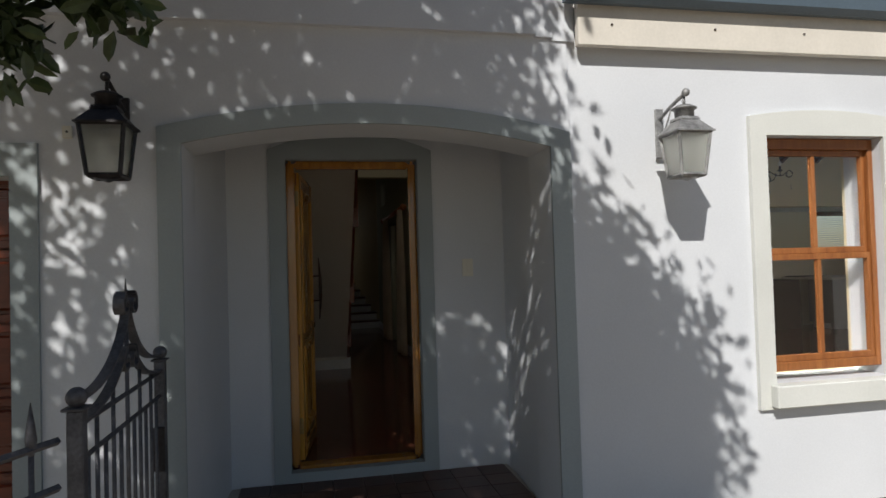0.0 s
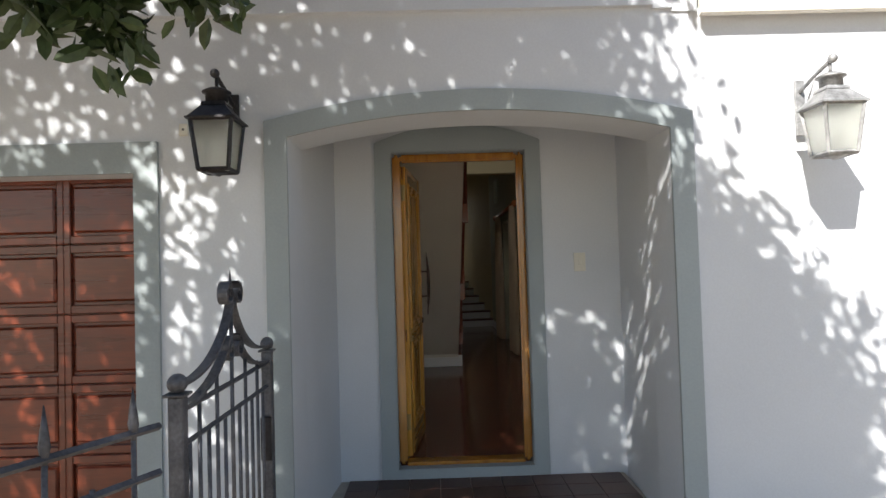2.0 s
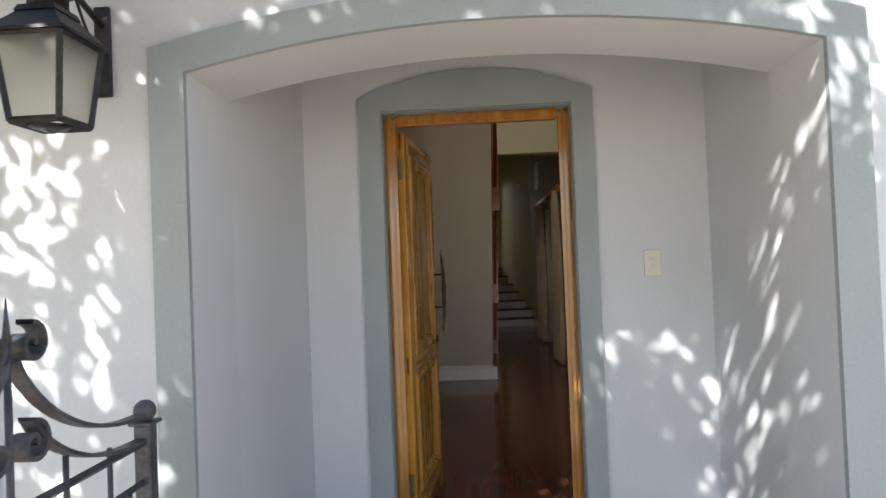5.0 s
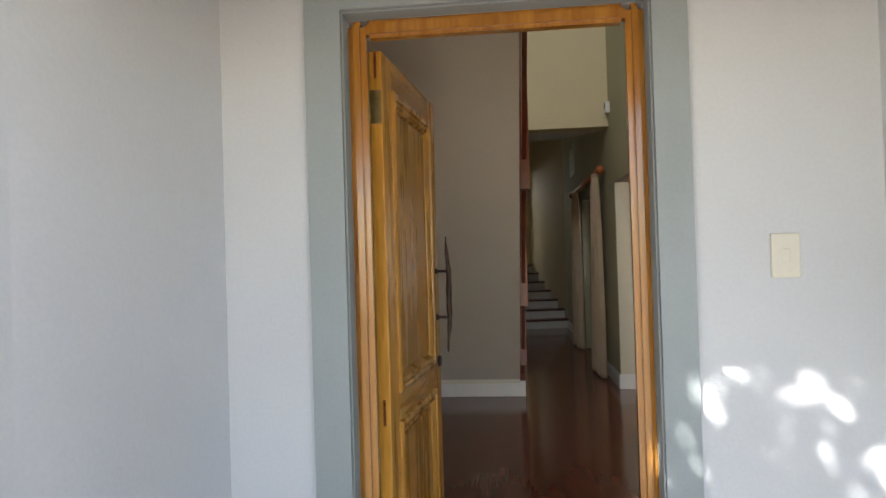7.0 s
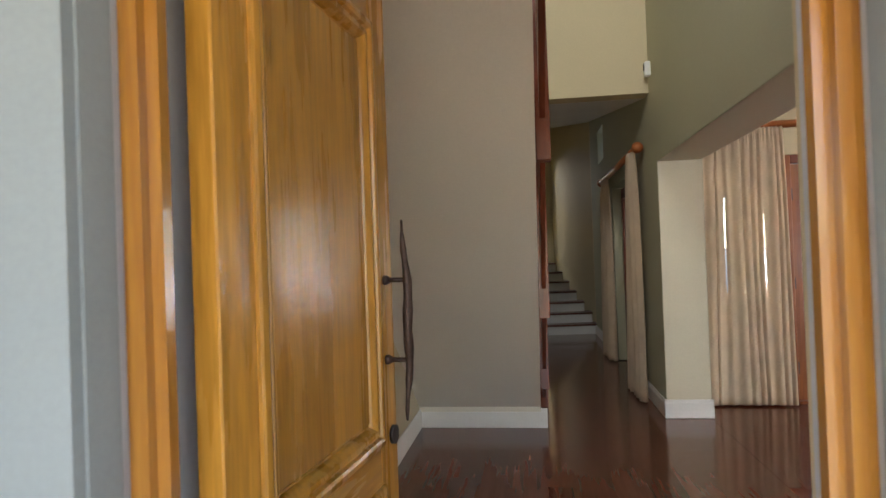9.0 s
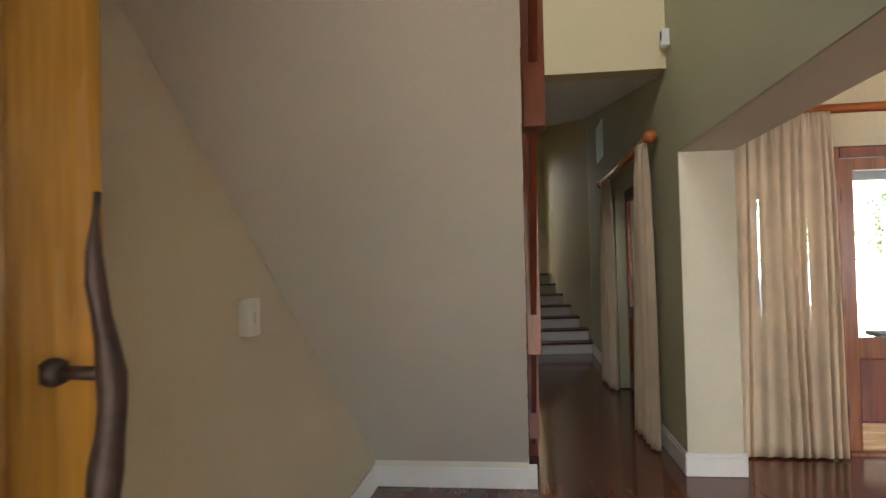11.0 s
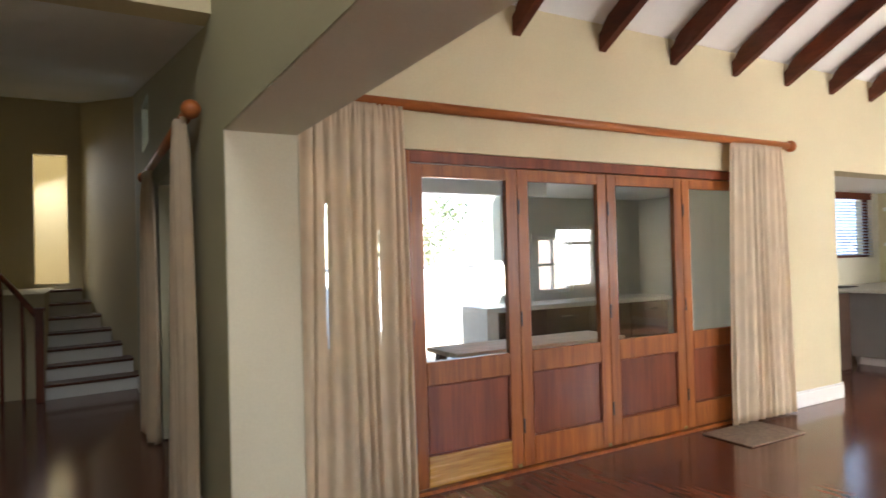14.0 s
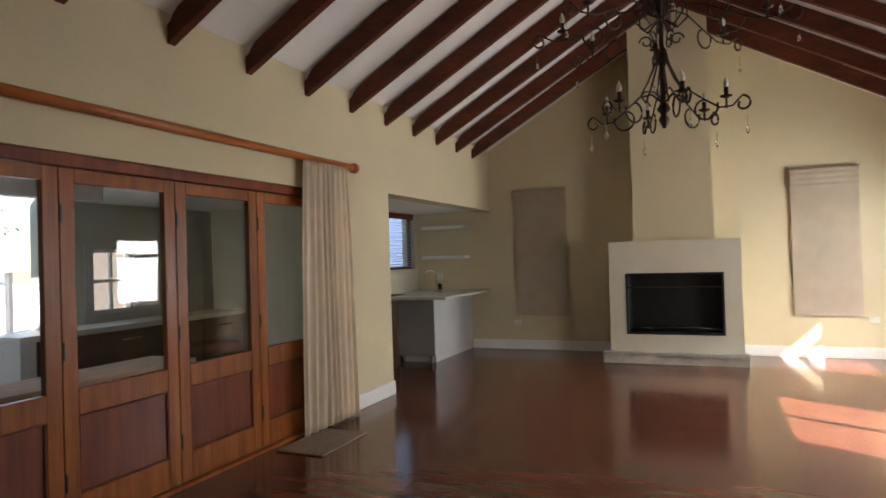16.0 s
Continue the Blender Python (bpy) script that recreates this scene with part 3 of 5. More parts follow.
# ---- garage door ----
gd = thing("garage_door", (-2.5, FY + 0.17, GZ), "dark red mahogany panelled garage door", "garage door")
b = B()
bx(b, -3.84, -1.24, FY + 0.212, FY + 0.23, GZ, 1.90)
part("backing", b, GARAGE_W, gd)
ZR = [1.86, 1.50, 1.14, 0.78, 0.42, 0.06, GZ + 0.02]
for i in range(5):
    z1, z0 = ZR[i], ZR[i + 1]
    for j in range(6):
        x1 = -1.255 - 0.42 * j
        x0 = x1 - 0.42
        b = B()
        bx(b, x0, x1, FY + 0.17, FY + 0.21, z0 + 0.001, z1 - 0.001)
        bx(b, x0 + 0.045, x1 - 0.045, FY + 0.152, FY + 0.172, z0 + 0.06, z1 - 0.06, 0.012)
        for q in ((x0, x0 + 0.035, z0 + 0.003, z1 - 0.003), (x1 - 0.035, x1, z0 + 0.003, z1 - 0.003), (x0 + 0.035, x1 - 0.035, z1 - 0.045, z1 - 0.003), (x0 + 0.035, x1 - 0.035, z0 + 0.003, z0 + 0.045)):
            bx(b, q[0], q[1], FY + 0.148, FY + 0.171, q[2], q[3], 0.004)
        part("panel", b, GARAGE_W, gd)


# ---- wall lanterns ----
def lantern(x, z, metal, label):
    """A carriage lantern on a bracket; z is the top of its wall plate."""
    t = thing("wall_lantern", (x, FY, z), label, "lantern", "carriage lanterns by the entrance")
    y0, yc = FY - 0.001, FY - 0.31
    b = B()
    bx(b, x - 0.030, x + 0.030, y0 - 0.018, y0, z - 0.335, z, 0.004)
    part("wall_plate", b, metal, t)
    b = B()
    tube(b, [(x, y0 - 0.01, z - 0.075), (x, FY - 0.16, z - 0.02), (x, yc - 0.02, z + 0.025)], 0.012, 8)
    ball(b, (x, yc - 0.025, z + 0.027), 0.026)
    tube(b, [(x, y0 - 0.01, z - 0.21), (x, FY - 0.07, z - 0.17), (x, FY - 0.13, z - 0.09), (x, FY - 0.17, z - 0.025)], 0.006, 6)
    tube(b, [(x, yc, z + 0.012), (x, yc, z - 0.05)], 0.010, 8)
    part("bracket", b, metal, t)
    b = B()
    lathe(b, (x, yc, z - 0.13), [(0.060, 0.0), (0.060, 0.050), (0.078, 0.055), (0.078, 0.062), (0.045, 0.080), (0.012, 0.085)])
    part("chimney_cap", b, metal, t)
    b = B()
    for s0, s1, a, c in ((0.130, 0.130, z - 0.235, z - 0.225), (0.123, 0.062, z - 0.225, z - 0.150), (0.068, 0.060, z - 0.150, z - 0.130)):
        lo = [b.verts.new((x + sx * s0, yc + sy * s0, a)) for sx, sy in ((-1, -1), (1, -1), (1, 1), (-1, 1))]
        hi = [b.verts.new((x + sx * s1, yc + sy * s1, c)) for sx, sy in ((-1, -1), (1, -1), (1, 1), (-1, 1))]
        b.faces.new(lo), b.faces.new(hi)
        for i in range(4):
            b.faces.new((lo[i], lo[(i + 1) % 4], hi[(i + 1) % 4], hi[i]))
    part("roof", b, metal, t)
    top, bot, zt, zb = 0.108, 0.080, z - 0.235, z - 0.50
    cs = ((-1, -1), (1, -1), (1, 1), (-1, 1))
    for k in range(4):
        p, q = cs[k], cs[(k + 1) % 4]
        for name, a, c, rad in (("corner_bar", (p, top, zt), (p, bot, zb), 0.012), ("bottom_bar", (p, bot, zb), (q, bot, zb), 0.012), ("top_bar", (p, top, zt), (q, top, zt), 0.009)):
            b = B()
            tube(b, [(x + g[0] * s_, yc + g[1] * s_, h_) for g, s_, h_ in (a, c)], rad, 4)
            part(name, b, metal, t)
    b = B()
    lathe(b, (x, yc, zb - 0.03), [(0.01, 0), (0.04, 0.012), (0.085, 0.025)], 4)
    part("base_plate", b, metal, t)
    for k in range(4):
        p, q = cs[k], cs[(k + 1) % 4]
        b = B()
        n = Vector(((p[0] + q[0]) / 2, (p[1] + q[1]) / 2, 0)) * 0.004
        vs = [Vector((x + p[0] * bot * .95, yc + p[1] * bot * .95, zb)), Vector((x + q[0] * bot * .95, yc + q[1] * bot * .95, zb)), Vector((x + q[0] * top * .95, yc + q[1] * top * .95, zt)), Vector((x + p[0] * top * .95, yc + p[1] * top * .95, zt))]
        a = [b.verts.new(v) for v in vs]
        c = [b.verts.new(v - n) for v in vs]
        b.faces.new(a), b.faces.new(c)
        for i in range(4):
            b.faces.new((a[i], a[(i + 1) % 4], c[(i + 1) % 4], c[i]))
        part("pane", b, FROST, t)
    t.scale = (0.84, 0.84, 0.84)
    return t


JBX, JBZ = -0.985, 2.045
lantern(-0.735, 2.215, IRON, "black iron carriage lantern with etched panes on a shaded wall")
lantern(2.105, 2.215, LANTERN_GREY, "grey metal carriage lantern with etched panes in sun")


b = B()
pts = [(2.135, FY - 0.012, 2.00), (2.150, FY - 0.05, 1.985), (2.135, FY - 0.06, 1.93), (2.150, FY - 0.09, 1.875), (2.185, FY - 0.15, 1.850), (2.20, FY - 0.19, 1.90)]
tube(b, pts, 0.0035, 6)
cable = thing("lantern_cable", (2.15, FY, 1.93), "thin dark electric cable looped beside the grey lantern", "cable")
part("flex", b, IRON, cable)
jb = thing("junction_box", (JBX, FY, JBZ), "small cream junction box on the wall beside the lantern", "junction box")
b = B()
bx(b, JBX - 0.022, JBX + 0.022, FY - 0.020, FY - 0.0005, JBZ - 0.030, JBZ + 0.030, 0.004)
part("box", b, PLASTIC, jb)
b = B()
tube(b, [(JBX, FY - 0.0225, JBZ), (JBX, FY - 0.0195, JBZ)], 0.006, 8)
part("cable_hole", b, SOOT, jb)
for x in (1.80, 2.44, 3.03, 3.65, 4.25):
    b = B()
    lathe(b, (x, FY - 0.078, 2.665), [(0.003, -0.006), (0.007, -0.003), (0.007, 0.003), (0.003, 0.006)], 8)
    screw = thing("fascia_screw", (x, FY - 0.075, 2.665), "small rusty screw head in the fascia board", "screw", "screws along the fascia")
    part("screw_head", b, IRON_BROWN, screw)

# ---- front window ----
def sash_window(x0, x1, z0, z1, y, name, label):
    t = thing(name, ((x0 + x1) / 2, y, z0), label, "window", kind="structure")
    mid, xm = (z0 + z1) / 2 + 0.0, (x0 + x1) / 2
    for q in ((x0, x0 + 0.035, z0, z1), (x1 - 0.035, x1, z0, z1), (x0 + 0.0352, x1 - 0.0352, z1 - 0.065, z1), (x0 + 0.0352, x1 - 0.0352, z0, z0 + 0.055)):
        b = B()
        bx(b, q[0], q[1], y - 0.03, y + 0.05, q[2], q[3], 0.004)
        part("frame", b, WINDOW_W, t)
    for za, zb, d in ((z0 + 0.055, mid, 0.0), (mid, z1 - 0.065, 0.02)):
        for q in ((x0 + 0.0352, x0 + 0.06, za, zb), (x1 - 0.06, x1 - 0.0352, za, zb), (x0 + 0.0602, x1 - 0.0602, zb - 0.038, zb), (x0 + 0.0602, x1 - 0.0602, za, za + 0.038), (xm - 0.014, xm + 0.014, za + 0.0382, zb - 0.0382)):
            b = B()
            bx(b, q[0], q[1], y - 0.018 + d, y + 0.016 + d, q[2], q[3], 0.003)
            part("sash", b, WINDOW_W, t)
        b = B()
        bx(b, x0 + 0.05, x1 - 0.05, y - 0.002 + d, y + 0.002 + d, za + 0.02, zb - 0.02)
        p = part("pane", b, GLASS, t)
        p.visible_shadow = False
    return t


sash_window(2.80, 3.62, 0.655, 2.072, FY + 0.10, "window_1", "red-brown wooden sash window with four panes")


def plain_window(x0, x1, z0, z1, y, name, bar=None):
    """A wooden window of large panes, with a transom where bar is given."""
    t = thing(name, ((x0 + x1) / 2, y, z0), "wooden window letting in sun", "window", kind="structure")
    for q in ((x0, x0 + 0.035, z0, z1), (x1 - 0.035, x1, z0, z1), (x0 + 0.0352, x1 - 0.0352, z1 - 0.045, z1), (x0 + 0.0352, x1 - 0.0352, z0, z0 + 0.045)) + (((x0 + 0.0352, x1 - 0.0352, bar - 0.03, bar + 0.03),) if bar else ()):
        b = B()
        bx(b, q[0], q[1], y - 0.03, y + 0.03, q[2], q[3], 0.004)
        part("frame", b, FRAME_W, t)
    for za, zb in (((z0, bar), (bar, z1)) if bar else ((z0, z1),)):
        b = B()
        bx(b, x0 + 0.03, x1 - 0.03, y - 0.002, y + 0.002, za + 0.03, zb - 0.03)
        part("pane", b, GLASS, t).visible_shadow = False


plain_window(5.311, 6.150, 0.655, 2.215, FY + 0.10, "window_2")
plain_window(6.151, 7.039, 0.655, 2.215, FY + 0.10, "window_2")
plain_window(8.821, 10.019, 0.805, 1.975, FY + 0.10, "window_3", 1.665)
b = B()
ow = arc(2.688, 3.725, 2.188, 2.230)
prism(b, [(2.688, 0.60), (2.80, 0.60), (2.80, 2.075), (3.62, 2.075), (3.62, 0.60), (3.725, 0.60)] + ow[::-1], "y", FY - 0.012, FY + 0.016)
bx(b, 2.688, 3.725, FY - 0.012, FY + 0.016, 0.455, 0.60)
solid("trim_window", b, TRIM_LIGHT, "pale grey plaster surround of the front window", "trim")
b = B()
bx(b, 2.755, 3.665, FY - 0.075, FY - 0.0125, 0.47, 0.60, 0.006)
solid("window_sill", b, TRIM_LIGHT, "pale grey projecting plaster window sill", "sill")
# ---- gate and fence ----
gate = thing("garden_gate", (-0.56, -1.79, GZ), "weathered grey wrought iron garden gate with scrolls", "gate")
GY, GL, GR = -1.79, -1.08, -0.04


def scroll(bm, c, r, turns, start, y, thick=0.007, width=0.02, hand=1):
    """A flat-bar scroll in the x-z plane."""
    n = int(18 * turns)
    ring = []
    for i in range(n + 1):
        a = start + hand * 2 * math.pi * turns * i / n
        q = r * (1 - 0.78 * i / n)
        for dq, dy in ((0, -width / 2), (0, width / 2), (-thick, width / 2), (-thick, -width / 2)):
            ring.append(bm.verts.new((c[0] + (q + dq) * math.cos(a), y + dy, c[1] + (q + dq) * math.sin(a))))
    for i in range(n):
        for k in range(4):
            bm.faces.new((ring[4 * i + k], ring[4 * i + (k + 1) % 4], ring[4 * i + 4 + (k + 1) % 4], ring[4 * i + 4 + k]))


def flat_bar(bm, pts, y, thick, width):
    ring = []
    for i, p in enumerate(pts):
        a, c = pts[max(i - 1, 0)], pts[min(i + 1, len(pts) - 1)]
        d = Vector((c[0] - a[0], c[1] - a[1])).normalized()
        nx, nz = -d.y, d.x
        for s, dy in ((-1, -1), (-1, 1), (1, 1), (1, -1)):
            ring.append(bm.verts.new((p[0] + s * nx * thick / 2, y + dy * width / 2, p[1] + s * nz * thick / 2)))
    for i in range(len(pts) - 1):
        for k in range(4):
            bm.faces.new((ring[4 * i + k], ring[4 * i + (k + 1) % 4], ring[4 * i + 4 + (k + 1) % 4], ring[4 * i + 4 + k]))
    bm.faces.new(ring[:4]), bm.faces.new(ring[-4:])


for x in (GL, GR):
    b = B()
    bx(b, x - 0.023, x + 0.023, GY - 0.023, GY + 0.023, GZ, 0.955, 0.004)
    bx(b, x - 0.034, x + 0.034, GY - 0.034, GY + 0.034, 0.955, 0.965, 0.003)
    ball(b, (x, GY, 0.993), 0.031)
    part("post", b, IRON_GREY, gate)
for z in (0.905, 0.796, 0.02):
    b = B()
    tube(b, [(GL + 0.02, GY, z), (GR - 0.02, GY, z)], 0.011, 4)
    part("rail", b, IRON_GREY, gate)
XM = (GL + GR) / 2
for i in range(11):
    x = GL + 0.09 + (GR - GL - 0.18) * i / 10
    b = B()
    if i == 5:
        tube(b, [(x, GY, 0.0), (x, GY, 1.25)], 0.008, 6)
        tube(b, [(x, GY, 1.25), (x, GY, 1.345)], 0.010, 6, 0.001)
    else:
        zt = 0.796 if i % 2 == 0 else 0.905 + 0.10 * (1 - abs(x - XM) / 0.52)
        tube(b, [(x, GY, 0.0), (x, GY, zt)], 0.0075, 6)
    part("bar", b, IRON_GREY, gate)
for s in (-1, 1):
    x_end = GL + 0.02 if s < 0 else GR - 0.02
    for x_in, z_in, z_end in ((0.012, 1.215, 0.985), (0.055, 1.085, 0.915)):
        b = B()
        pts = []
        for i in range(17):
            u = i / 16
            pts.append((XM + s * (x_in + (abs(x_end - XM) - x_in) * u ** 1.25), z_end + (z_in - z_end) * (1 - u) ** 2.2))
        flat_bar(b, pts, GY, 0.010, 0.034)
        part("curved_bar", b, IRON_GREY, gate)
    for cx, cz, rad, st, hand in ((0.052, 1.245, 0.052, 0.5, -s), (0.052, 1.035, 0.055, 0.5, -s)):
        b = B()
        scroll(b, (XM + s * cx, cz), rad, 1.35, st * math.pi, GY, 0.011, 0.040, hand)
        part("scroll", b, IRON_GREY, gate)
b = B()
bx(b, GL + 0.032, GL + 0.050, GY - 0.02, GY + 0.02, 0.50, 0.63, 0.004)
part("latch", b, IRON, gate)
b = B()
bx(b, GR - 0.052, GR - 0.032, GY - 0.025, GY + 0.025, 0.46, 0.66, 0.004)
part("lock_box", b, IRON, gate)
gate.rotation_euler.z = radians(90)

fence = thing("garden_fence", (-1.2, -2.2, GZ), "weathered grey iron railing with spearhead bars", "fence")
FP0, FP1 = Vector((-0.59, -2.37, 0)), Vector((-1.12, -3.35, 0))
for z in (0.88, 0.745, 0.0):
    b = B()
    tube(b, [FP0 + Vector((0, 0, z)), FP1 + Vector((0, 0, z - 0.02))], 0.012, 4)
    part("rail", b, IRON_GREY, fence)
for i in range(9):
    p = FP0.lerp(FP1, (i + 0.7) / 9)
    tall = i % 2 == 0
    b = B()
    zt = 0.86 if tall else 0.76
    tube(b, [p + Vector((0, 0, GZ)), p + Vector((0, 0, zt))], 0.0075, 6)
    if tall:
        q = [(0.0075, 0.0), (0.017, 0.045), (0.011, 0.09), (0.001, 0.15)]
        lathe(b, p + Vector((0, 0, zt)), q, 4)
    part("bar", b, IRON_GREY, fence)
b = B()
bx(b, FP1.x - 0.03, FP1.x + 0.03, FP1.y - 0.03, FP1.y + 0.03, GZ, 0.9, 0.004)
part("post", b, IRON_GREY, fence)

# ---- tree over the path ----
tree = thing("street_tree", (-2.9, -4.6, GZ), "evergreen tree with small oval leaves overhanging the entrance", "tree")
rnd = np.random.RandomState(7)
b = B()
tube(b, [(-2.9, -4.6, GZ - 0.1), (-2.85, -4.62, 1.0), (-2.7, -4.65, 2.0), (-2.5, -4.6, 2.9)], 0.15, 12, 0.10)
part("trunk", b, BARK, tree)
limbs = [((-2.5, -4.6, 2.9), (-1.9, -4.2, 3.5), (-1.0, -3.7, 4.0), (-0.1, -3.4, 4.4)), ((-2.5, -4.6, 2.9), (-2.3, -4.0, 3.3), (-1.8, -3.2, 3.2), (-1.25, -2.7, 2.7), (-0.85, -2.45, 2.3)),
         ((-2.5, -4.6, 2.9), (-2.7, -4.3, 4.0), (-2.3, -3.9, 5.0)), ((-2.5, -4.6, 2.9), (-3.3, -4.0, 3.8), (-4.2, -3.6, 4.2)), ((-1.9, -4.2, 3.5), (-1.2, -4.0, 4.6), (-0.6, -3.9, 5.3)), ((-1.0, -3.7, 4.0), (-0.2, -3.5, 3.7), (0.3, -3.3, 3.5))]
for l in limbs:
    b = B()
    tube(b, l, 0.055, 8, 0.012)
    part("limb", b, BARK, tree)


def leaves(centres, spread, size, seed):
    """Small folded oval leaves scattered about twig centres: one array of quads."""
    r = np.random.RandomState(seed)
    n = len(centres)
    c = centres + r.normal(0, 1, (n, 3)) * spread
    d = r.normal(0, 1, (n, 3)) + np.array([0, 0, -0.5])
    d /= np.linalg.norm(d, axis=1)[:, None]
    s = np.cross(d, r.normal(0, 1, (n, 3)))
    s /= np.linalg.norm(s, axis=1)[:, None]
    k = np.cross(s, d)
    ln = size * r.uniform(0.7, 1.3, (n, 1))
    wd = ln * 0.23
    rows = [c, c + d * ln * 0.35 + s * wd + k * wd * .4, c + d * ln * 0.75 + s * wd * .8 + k * wd * .3, c + d * ln, c + d * ln * 0.75 - s * wd * .8 + k * wd * .3, c + d * ln * 0.35 - s * wd + k * wd * .4]
    v = np.stack(rows, 1).reshape(-1, 3)
    f = [q for i in range(n) for q in ((6 * i, 6 * i + 1, 6 * i + 2, 6 * i + 3), (6 * i, 6 * i + 3, 6 * i + 4, 6 * i + 5))]
    return v, f


# crown: sprays laid over the shape that shades the wall
sprays = []
gaps, keep = np.random.RandomState(19), []
for _ in range(4571):
    x, z = rnd.uniform(-6.2, 2.9), rnd.uniform(-0.6, 4.6)
    edge = np.interp(z, (0.13, 0.68, 1.1, 1.46, 1.83, 2.07, 2.55, 4), (2.40, 2.30, 2.25, 1.80, 1.52, 1.36, 1.33, 1.2)) + 0.10 * math.sin(z * 13 + 1) - 0.06
    if x > edge:
        continue
    k = max(5.6, (2.6 - z) / 0.285) + rnd.uniform(0, 3.6)
    thin = 0.0
    if x < -0.5:
        thin = 0.30 if z > 2.2 else 0.50
    elif 0.85 < x < 1.32 and 1.15 < z < 1.70 or 0.45 < x < 0.85 and 1.68 < z < 2.15:
        thin = 0.82
    elif x < 1.2:
        thin = 0.22 if z > 2.2 else 0.30
    if rnd.rand() < thin:
        continue
    sprays.append((x - 0.17 * k, FY - 0.30 * k, z + 0.285 * k))
    keep.append(x > -1.3 or z > 1.7 or gaps.rand() < 0.6)
    if x > 1.42 and x < edge - 0.12:
        k += rnd.uniform(0.2, 1.2)
        sprays.append((x - 0.17 * k + 0.05, FY - 0.30 * k, z + 0.285 * k))
        keep.append(True)
sprays, keep = np.array(sprays), np.array(keep)
keep = keep[sprays[:, 2] > 2.35]
sprays = sprays[sprays[:, 2] > 2.35]
cen = np.repeat(sprays, 34, axis=0) + rnd.normal(0, 1, (len(sprays) * 34, 3)) * np.array([0.15, 0.15, 0.13])
v, f = leaves(cen, 0.02, 0.092, 11)
keep = np.repeat(keep, 34)
v, f = v.reshape(-1, 6, 3)[keep].reshape(-1, 3), f[:2 * int(keep.sum())]
me = bpy.data.meshes.new("crown")
me.from_pydata(v.tolist(), [], f)
me.materials.append(LEAF)
crown = new("crown", me)
crown.parent, crown.matrix_parent_inverse = tree, Matrix.Translation(tree.location).inverted()
tip = []
for l0, l1, n in (((-1.25, -2.7, 2.70), (-0.86, -2.45, 2.28), 340), ((-0.86, -2.45, 2.28), (-0.74, -2.36, 2.02), 130), ((-0.95, -2.5, 2.4), (-0.46, -2.35, 2.24), 340), ((-1.3, -2.6, 2.5), (-1.0, -2.5, 2.16), 190), ((-0.95, -2.5, 2.4), (-0.72, -2.42, 1.93), 150), ((-1.25, -2.55, 2.45), (-0.88, -2.48, 2.02), 170), ((-0.70, -2.44, 2.30), (-0.44, -2.40, 2.08), 150)):
    for i in range(n):
        u = rnd.rand()
        tip.append([a + (c - a) * u + rnd.normal(0, 0.035) for a, c in zip(l0, l1)])
v, f = leaves(np.array(tip) + np.array([0.06, 0.0, 0.03]), 0.025, 0.088, 5)
me = bpy.data.meshes.new("low_branch_leaves")
me.from_pydata(v.tolist(), [], f)
me.materials.append(LEAF)
low = new("low_branch_leaves", me)
low.parent, low.matrix_parent_inverse = tree, Matrix.Translation(tree.location).inverted()

# ---- staircase in the entrance hall ----
SX = 0.535
stair = thing("staircase", (0.07, 4.75, 0), "plastered staircase with dark wooden treads and white risers", "staircase", kind="structure")
RISE, GO, YB = 0.165, 0.2175, 4.75
b = B()
soff = lambda y: 3.376 - 0.752 * y
up = [(YB, 0.0)]
for i in range(20):
    up += [(YB - GO * i, RISE * (i + 1) - 0.032), (YB - GO * (i + 1), RISE * (i + 1) - 0.032)]
prism(b, [(4.29, 0.0)] + up + [(0.30, 3.27), (0.262, 3.27), (0.262, soff(0.262)), (4.27, soff(4.27))], "x", -0.419, SX)
part("soffit", b, SOFFIT, stair, "pale plastered underside and side of the stairs")
for i in range(20):
    b = B()
    z = RISE * (i + 1)
    bx(b, -0.41, SX + 0.004, YB - GO * (i + 1) + 0.001, YB - GO * i + 0.028, z - 0.03, z, 0.004)
    part("tread", b, TREAD_W, stair)
    b = B()
    bx(b, -0.41, SX + 0.003, YB - GO * i + 0.001, YB - GO * i + 0.012, z - RISE + 0.001, z - 0.031)
    part("riser", b, WHITE, stair)

rail = thing("stair_balustrade", (0.62, 3.4, 0.2), "red-brown hardwood balustrade fixed to the stair side", "balustrade")
nose = lambda y: (YB - y) / GO * RISE
posts = [(0.45, 3.2), (1.28, 2.62), (2.36, 1.79), (3.50, 0.93), (4.40, 0.28), (4.98, 0.0)]
for y, zb in posts:
    b = B()
    bx(b, SX + 0.005, SX + 0.075, y - 0.045, y + 0.045, zb, max(nose(y), 0) + 1.04, 0.004)
    part("post", b, RAIL_W, rail)
for dz, hh in ((0.14, 0.20), (0.44, 0.20), (0.74, 0.20)):
    for (y0, _), (y1, _) in zip(posts, posts[1:]):
        b = B()
        a, c = y0 + 0.046, y1 - 0.046
        za, zc = nose(a) + dz, max(nose(c), -0.05) + dz
        prism(b, [(a, za), (c, zc), (c, zc + hh), (a, za + hh)], "x", SX + 0.026, SX + 0.054)
        part("plank", b, RAIL_W, rail)
b = B()
prism(b, [(0.30, nose(0.30) + 1.042), (5.02, max(nose(5.02), -0.1) + 1.10), (5.02, max(nose(5.02), -0.1) + 1.145), (0.30, nose(0.30) + 1.09)], "x", SX + 0.010, SX + 0.070)
part("handrail", b, HANDRAIL, rail)

